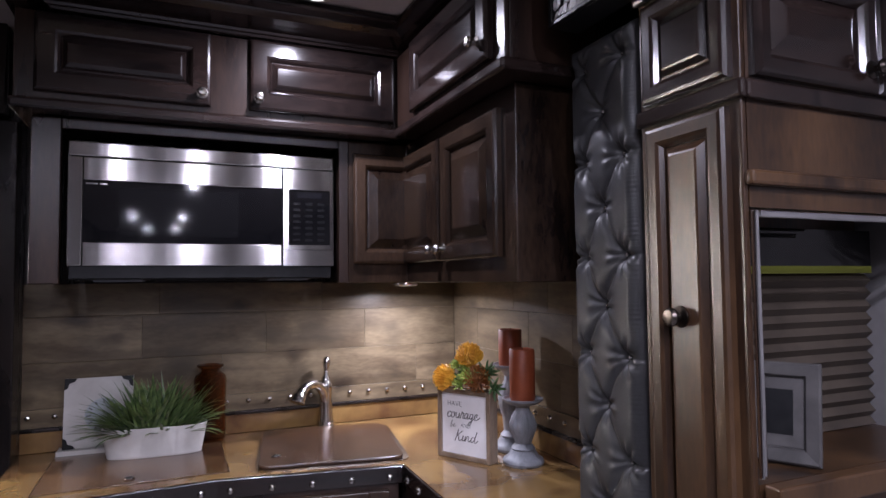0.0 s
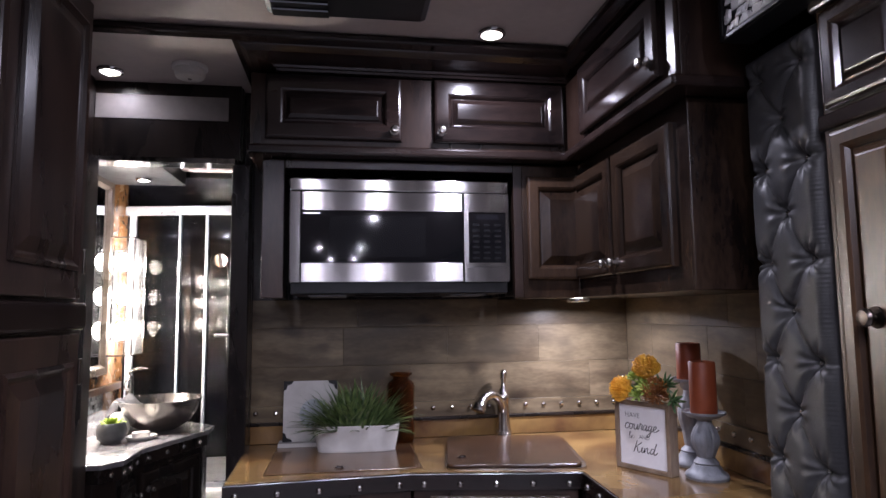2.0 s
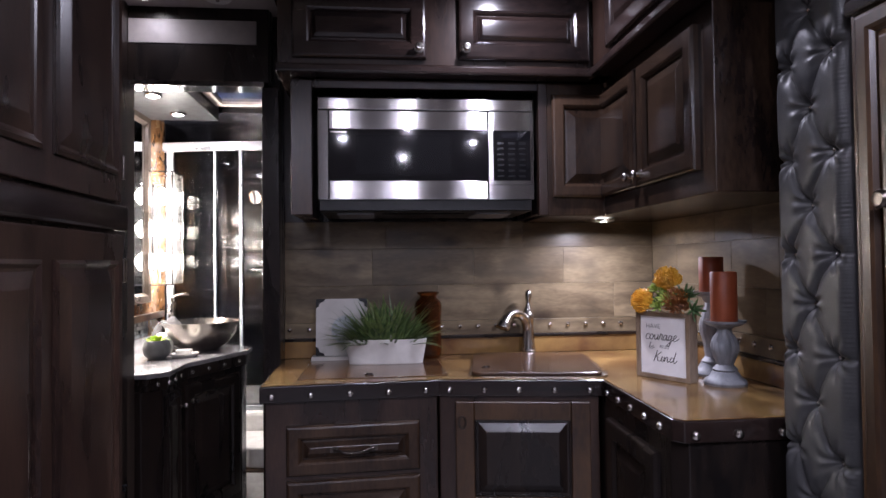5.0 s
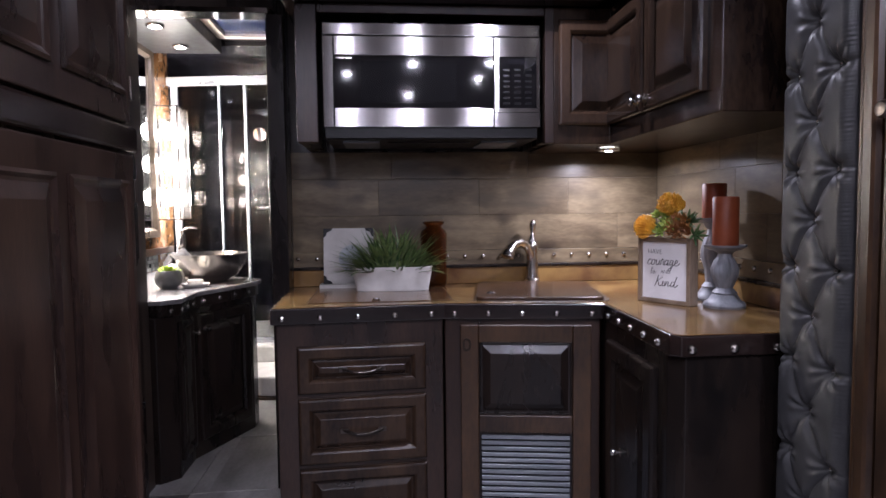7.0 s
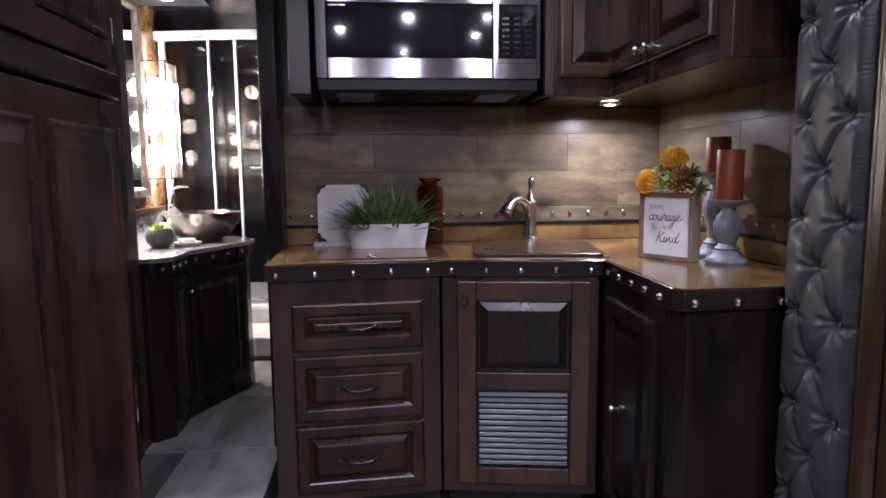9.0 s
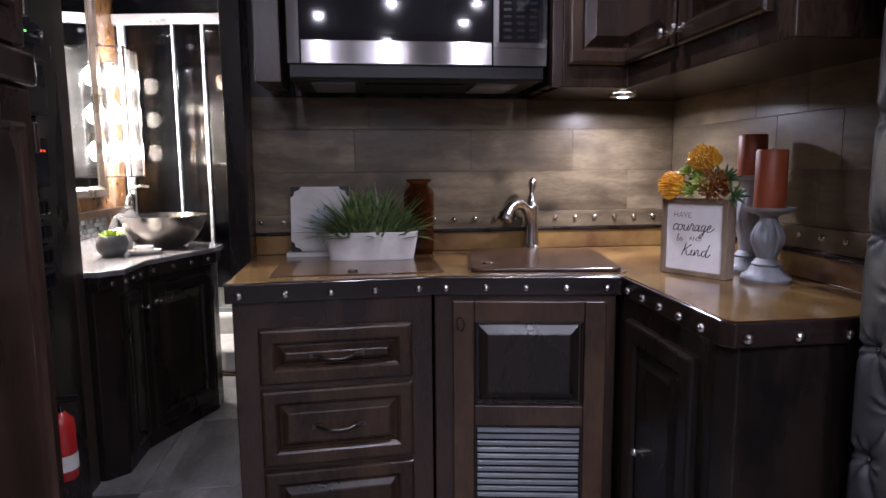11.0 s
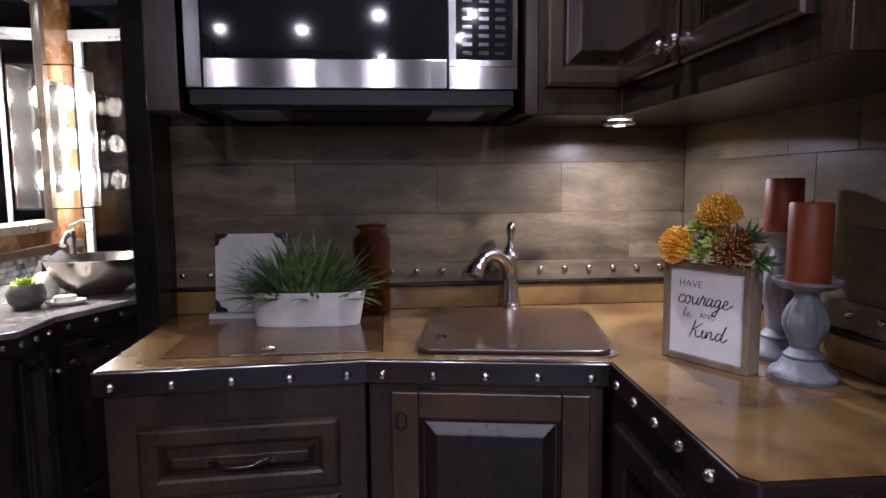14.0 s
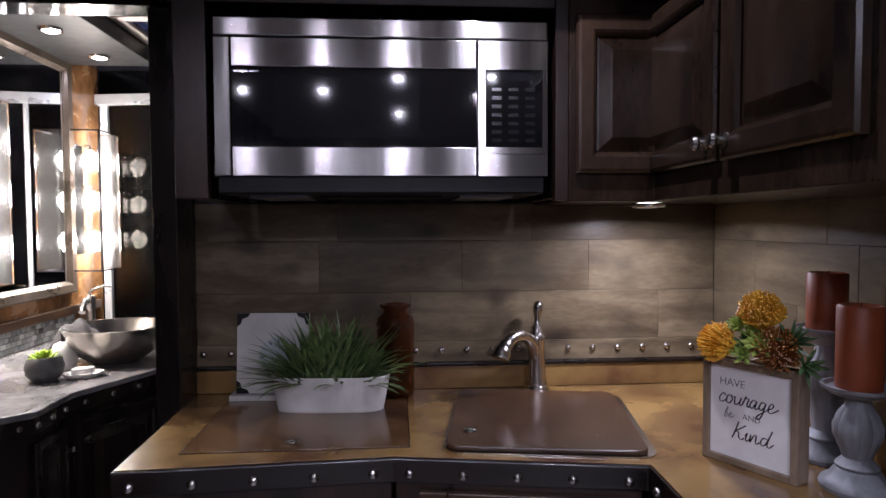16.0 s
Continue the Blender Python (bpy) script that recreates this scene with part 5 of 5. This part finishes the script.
def sconce(y):
    """Tall box sconce: metal frame, clear panes, three bulbs."""
    t = thing("wall_sconce", pose(-1.44, y, 1.17, 0, 0, 90), "tall rectangular glass wall sconce with three lit bulbs", "wall lamp", "bathroom sconces")
    w, dp, h = 0.105, 0.162, 0.68
    bm = bmesh.new()
    e = 0.007
    for xx in (-w, w - e):
        for yy in (-dp, -0.02):
            box(bm, xx, xx + e, yy, yy + e, 0, h)
    for zz in (0, h - e):
        box(bm, -w + e, w - e, -dp, -dp + e, zz, zz + e)
        for xx in (-w, w - e):
            box(bm, xx, xx + e, -dp + e, -0.02, zz, zz + e)
    part("frame", bm, CHROME, t, "thin chrome frame")
    part("back_plate", slab((-0.05, 0.05, -0.012, 0, 0.08, 0.62)), CHROME, t, bevel=0.003)
    for x0, x1, y0, y1 in ((-w + 0.01, w - 0.01, -dp - 0.001, -dp + 0.003), (-w - 0.001, -w + 0.003, -dp + 0.01, -0.022), (w - 0.003, w + 0.001, -dp + 0.01, -0.022)):
        p = part("pane", slab((x0, x1, y0, y1, 0.01, h - 0.01)), SEEDED, t, "seeded glass pane")
        p.visible_shadow = False
    for bz in (0.15, 0.35, 0.55):
        b = part("bulb", lathe([(0, -0.06), (0.018, -0.055), (0.036, -0.02), (0.036, 0.01), (0.016, 0.034), (0.010, 0.04), (0, 0.042)], 14), BULB, t, "glowing bulb", pose(0, -0.07, bz), 60)
        b.visible_shadow = False
        part("socket", tube([(0, -0.07, bz + 0.043), (0, -0.07, bz + 0.06), (0, -0.02, bz + 0.062)], 0.009, 8), CHROME, t)


sconce(2.90)
sconce(3.80)

soffit = structure("trim_soffit", slab((-1.438, -1.02, 2.345, 3.74, 2.16, CEIL - 0.002)), BLACKPLASTIC, "dark soffit over the vanity", "trim", 0.004)
for py in (2.75, 3.15, 3.55):
    puck((-1.2, py, 2.159))
structure("ceiling_shower", slab((-1.438, -0.472, 3.745, 4.798, CEIL - 0.05, CEIL - 0.002)), SHOWERWALL, "glossy black ceiling over the shower", "ceiling")
vent = thing("roof_vent", pose(-0.80, 3.45, CEIL), "square white roof vent with dark blue dome", "roof vent")
part("frame", slab((-0.22, 0.22, -0.22, -0.17, -0.03, -0.001), (-0.22, 0.22, 0.17, 0.22, -0.03, -0.001), (-0.22, -0.17, -0.1695, 0.1695, -0.03, -0.001), (0.17, 0.22, -0.1695, 0.1695, -0.03, -0.001)), CEILING, vent, bevel=0.004)
part("dome", slab((-0.169, 0.169, -0.169, 0.169, -0.012, -0.002)), NIGHTBLUE, vent, "dark blue dome")

shower = thing("shower_enclosure", Matrix.Identity(4), "corner shower enclosure with white metal frame and glass", "shower")
ARC = [(-1.437 + 0.16 * i, 4.02 - 0.10 * math.sin(math.pi * min(1, i / 6) * 0.5)) for i in range(7)]
bm = bmesh.new()
for z0, z1 in ((2.02, 2.075), (0.37, 0.40)):
    part("rail", prism([(x, y - 0.02) for x, y in ARC] + [(x, y + 0.02) for x, y in reversed(ARC)], z0, z1), ALU, shower, "white metal rail", bevel=0.003)
for x, w in ((-1.390, 0.018), (-1.10, 0.007), (-0.935, 0.009), (-0.56, 0.02)):
    yy = np.interp(x, [a for a, b in ARC], [b for a, b in ARC])
    part("post", slab((x - w, x + w, yy - 0.016, yy + 0.016, 0.4, 2.0195)), ALU, shower, "white metal upright", bevel=0.003)
for x0, x1 in ((-1.35, -1.115), (-1.085, -0.952), (-0.918, -0.585)):
    ya, yb = (np.interp(x, [a for a, b in ARC], [b for a, b in ARC]) for x in (x0, x1))
    part("glass_pane", prism([(x0, ya - 0.003), (x1, yb - 0.003), (x1, yb + 0.003), (x0, ya + 0.003)], 0.402, 2.018), GLASS, shower, "clear glass pane")
part("tray", prism([(-1.437, 4.05), (-1.437, 3.985), (-0.9, 3.86), (-0.475, 3.84), (-0.475, 4.79), (-1.437, 4.79)], 0.131, 0.369), WHITEPAINT, shower, "white moulded shower tray", bevel=0.02)
part("step", prism([(-1.0, 3.84), (-0.93, 3.62), (-0.80, 3.47), (-0.475, 3.43), (-0.475, 3.835)], 0.145, 0.262), WHITEPAINT, shower, "white shower step", bevel=0.012)
part("step_trim", prism([(-1.0, 3.83), (-0.935, 3.60), (-0.805, 3.45), (-0.475, 3.41), (-0.475, 3.83)], 0.131, 0.144), WOOD_LIT, shower, "brown wooden foot trim")
part("side_lining", slab((-1.4375, -1.43, 4.045, 4.79, 0.37, CEIL - 0.01)), SHOWERWALL, shower)
hs = thing("shower_set", pose(-0.95, 4.797, 0), "chrome hand shower with hose on bar", "shower head")
part("mixer", tube([(-0.09, -0.03, 1.25), (0.09, -0.03, 1.25)], 0.02, 12), CHROME, hs, smooth=60)
part("hose", tube(spline([(0, -0.05, 1.24), (0.02, -0.06, 1.0), (0.09, -0.07, 0.83), (0.18, -0.06, 0.85), (0.20, -0.05, 1.0)], 8), 0.007, 8), CHROME, hs, "chrome shower hose", smooth=60)
part("rail", tube([(0.0, -0.03, 1.27), (0.0, -0.03, 1.75)], 0.008, 8), CHROME, hs, smooth=60)
part("head", tube([(0, -0.04, 1.74), (-0.02, -0.12, 1.80), (-0.03, -0.17, 1.79)], [0.010, 0.012, 0.05], 16), CHROME, hs, smooth=50)

# ---- pieces of walls and floors ----

def planks(wall, origin, rz, length, rows, joints):
    for (z0, z1), cuts in zip(rows, joints):
        stops = [0.0, *cuts, length]
        for a, b in zip(stops, stops[1:]):
            me = finish(rings_panel(b - a - 0.0005, z1 - z0 - 0.0005, [(0, 0), (0, 0.0092), (0.0010, 0.010)]), "plank", PLANK)
            ob = new("plank", me)
            off = Vector((math.cos(radians(rz)), math.sin(radians(rz)), 0)) * a
            ob.matrix_basis = pose(origin[0] + off.x, origin[1] + off.y, z0, 0, 0, rz)
            ob.parent = wall


ROWS_Z = [(1.0445, 1.192), (1.192, 1.344), (1.344, 1.452)]
planks(wall_back, (-0.445, 2.4295), 0, 1.545, ROWS_Z, [(0.62, 1.372), (0.355, 0.773, 1.154), (0.41, 0.98)])
planks(wall_right, (1.1095, 2.418), -90, 1.165, ROWS_Z, [(0.40, 0.78), (0.22, 0.60, 0.85), (0.50, 0.72)])
tile_mesh = finish(rings_panel(0.297, 0.597, [(0, 0), (0, 0.003), (0.002, 0.004)]), "floor_plank", FLOORTILE)
for i in range(10):
    for j in range(17):
        ob = new("floor_plank", tile_mesh)
        ob.matrix_basis = pose(-1.45 + 0.3 * i, -4.9 + 0.6 * j - (0.3 if i % 2 else 0), -0.004, -90, 0, 0)
        ob.parent = floor
for i in range(4):
    for j in range(0 if i > 1 else 1, 5):
        ob = new("floor_plank", tile_mesh)
        ob.matrix_basis = pose(-1.43 + 0.3 * i - (0.24 if i == 3 else 0), 1.66 + 0.6 * j, 0.1262 + (0.0006 if i == 3 else 0), -90, 0, 0)
        ob.parent = bath_floor
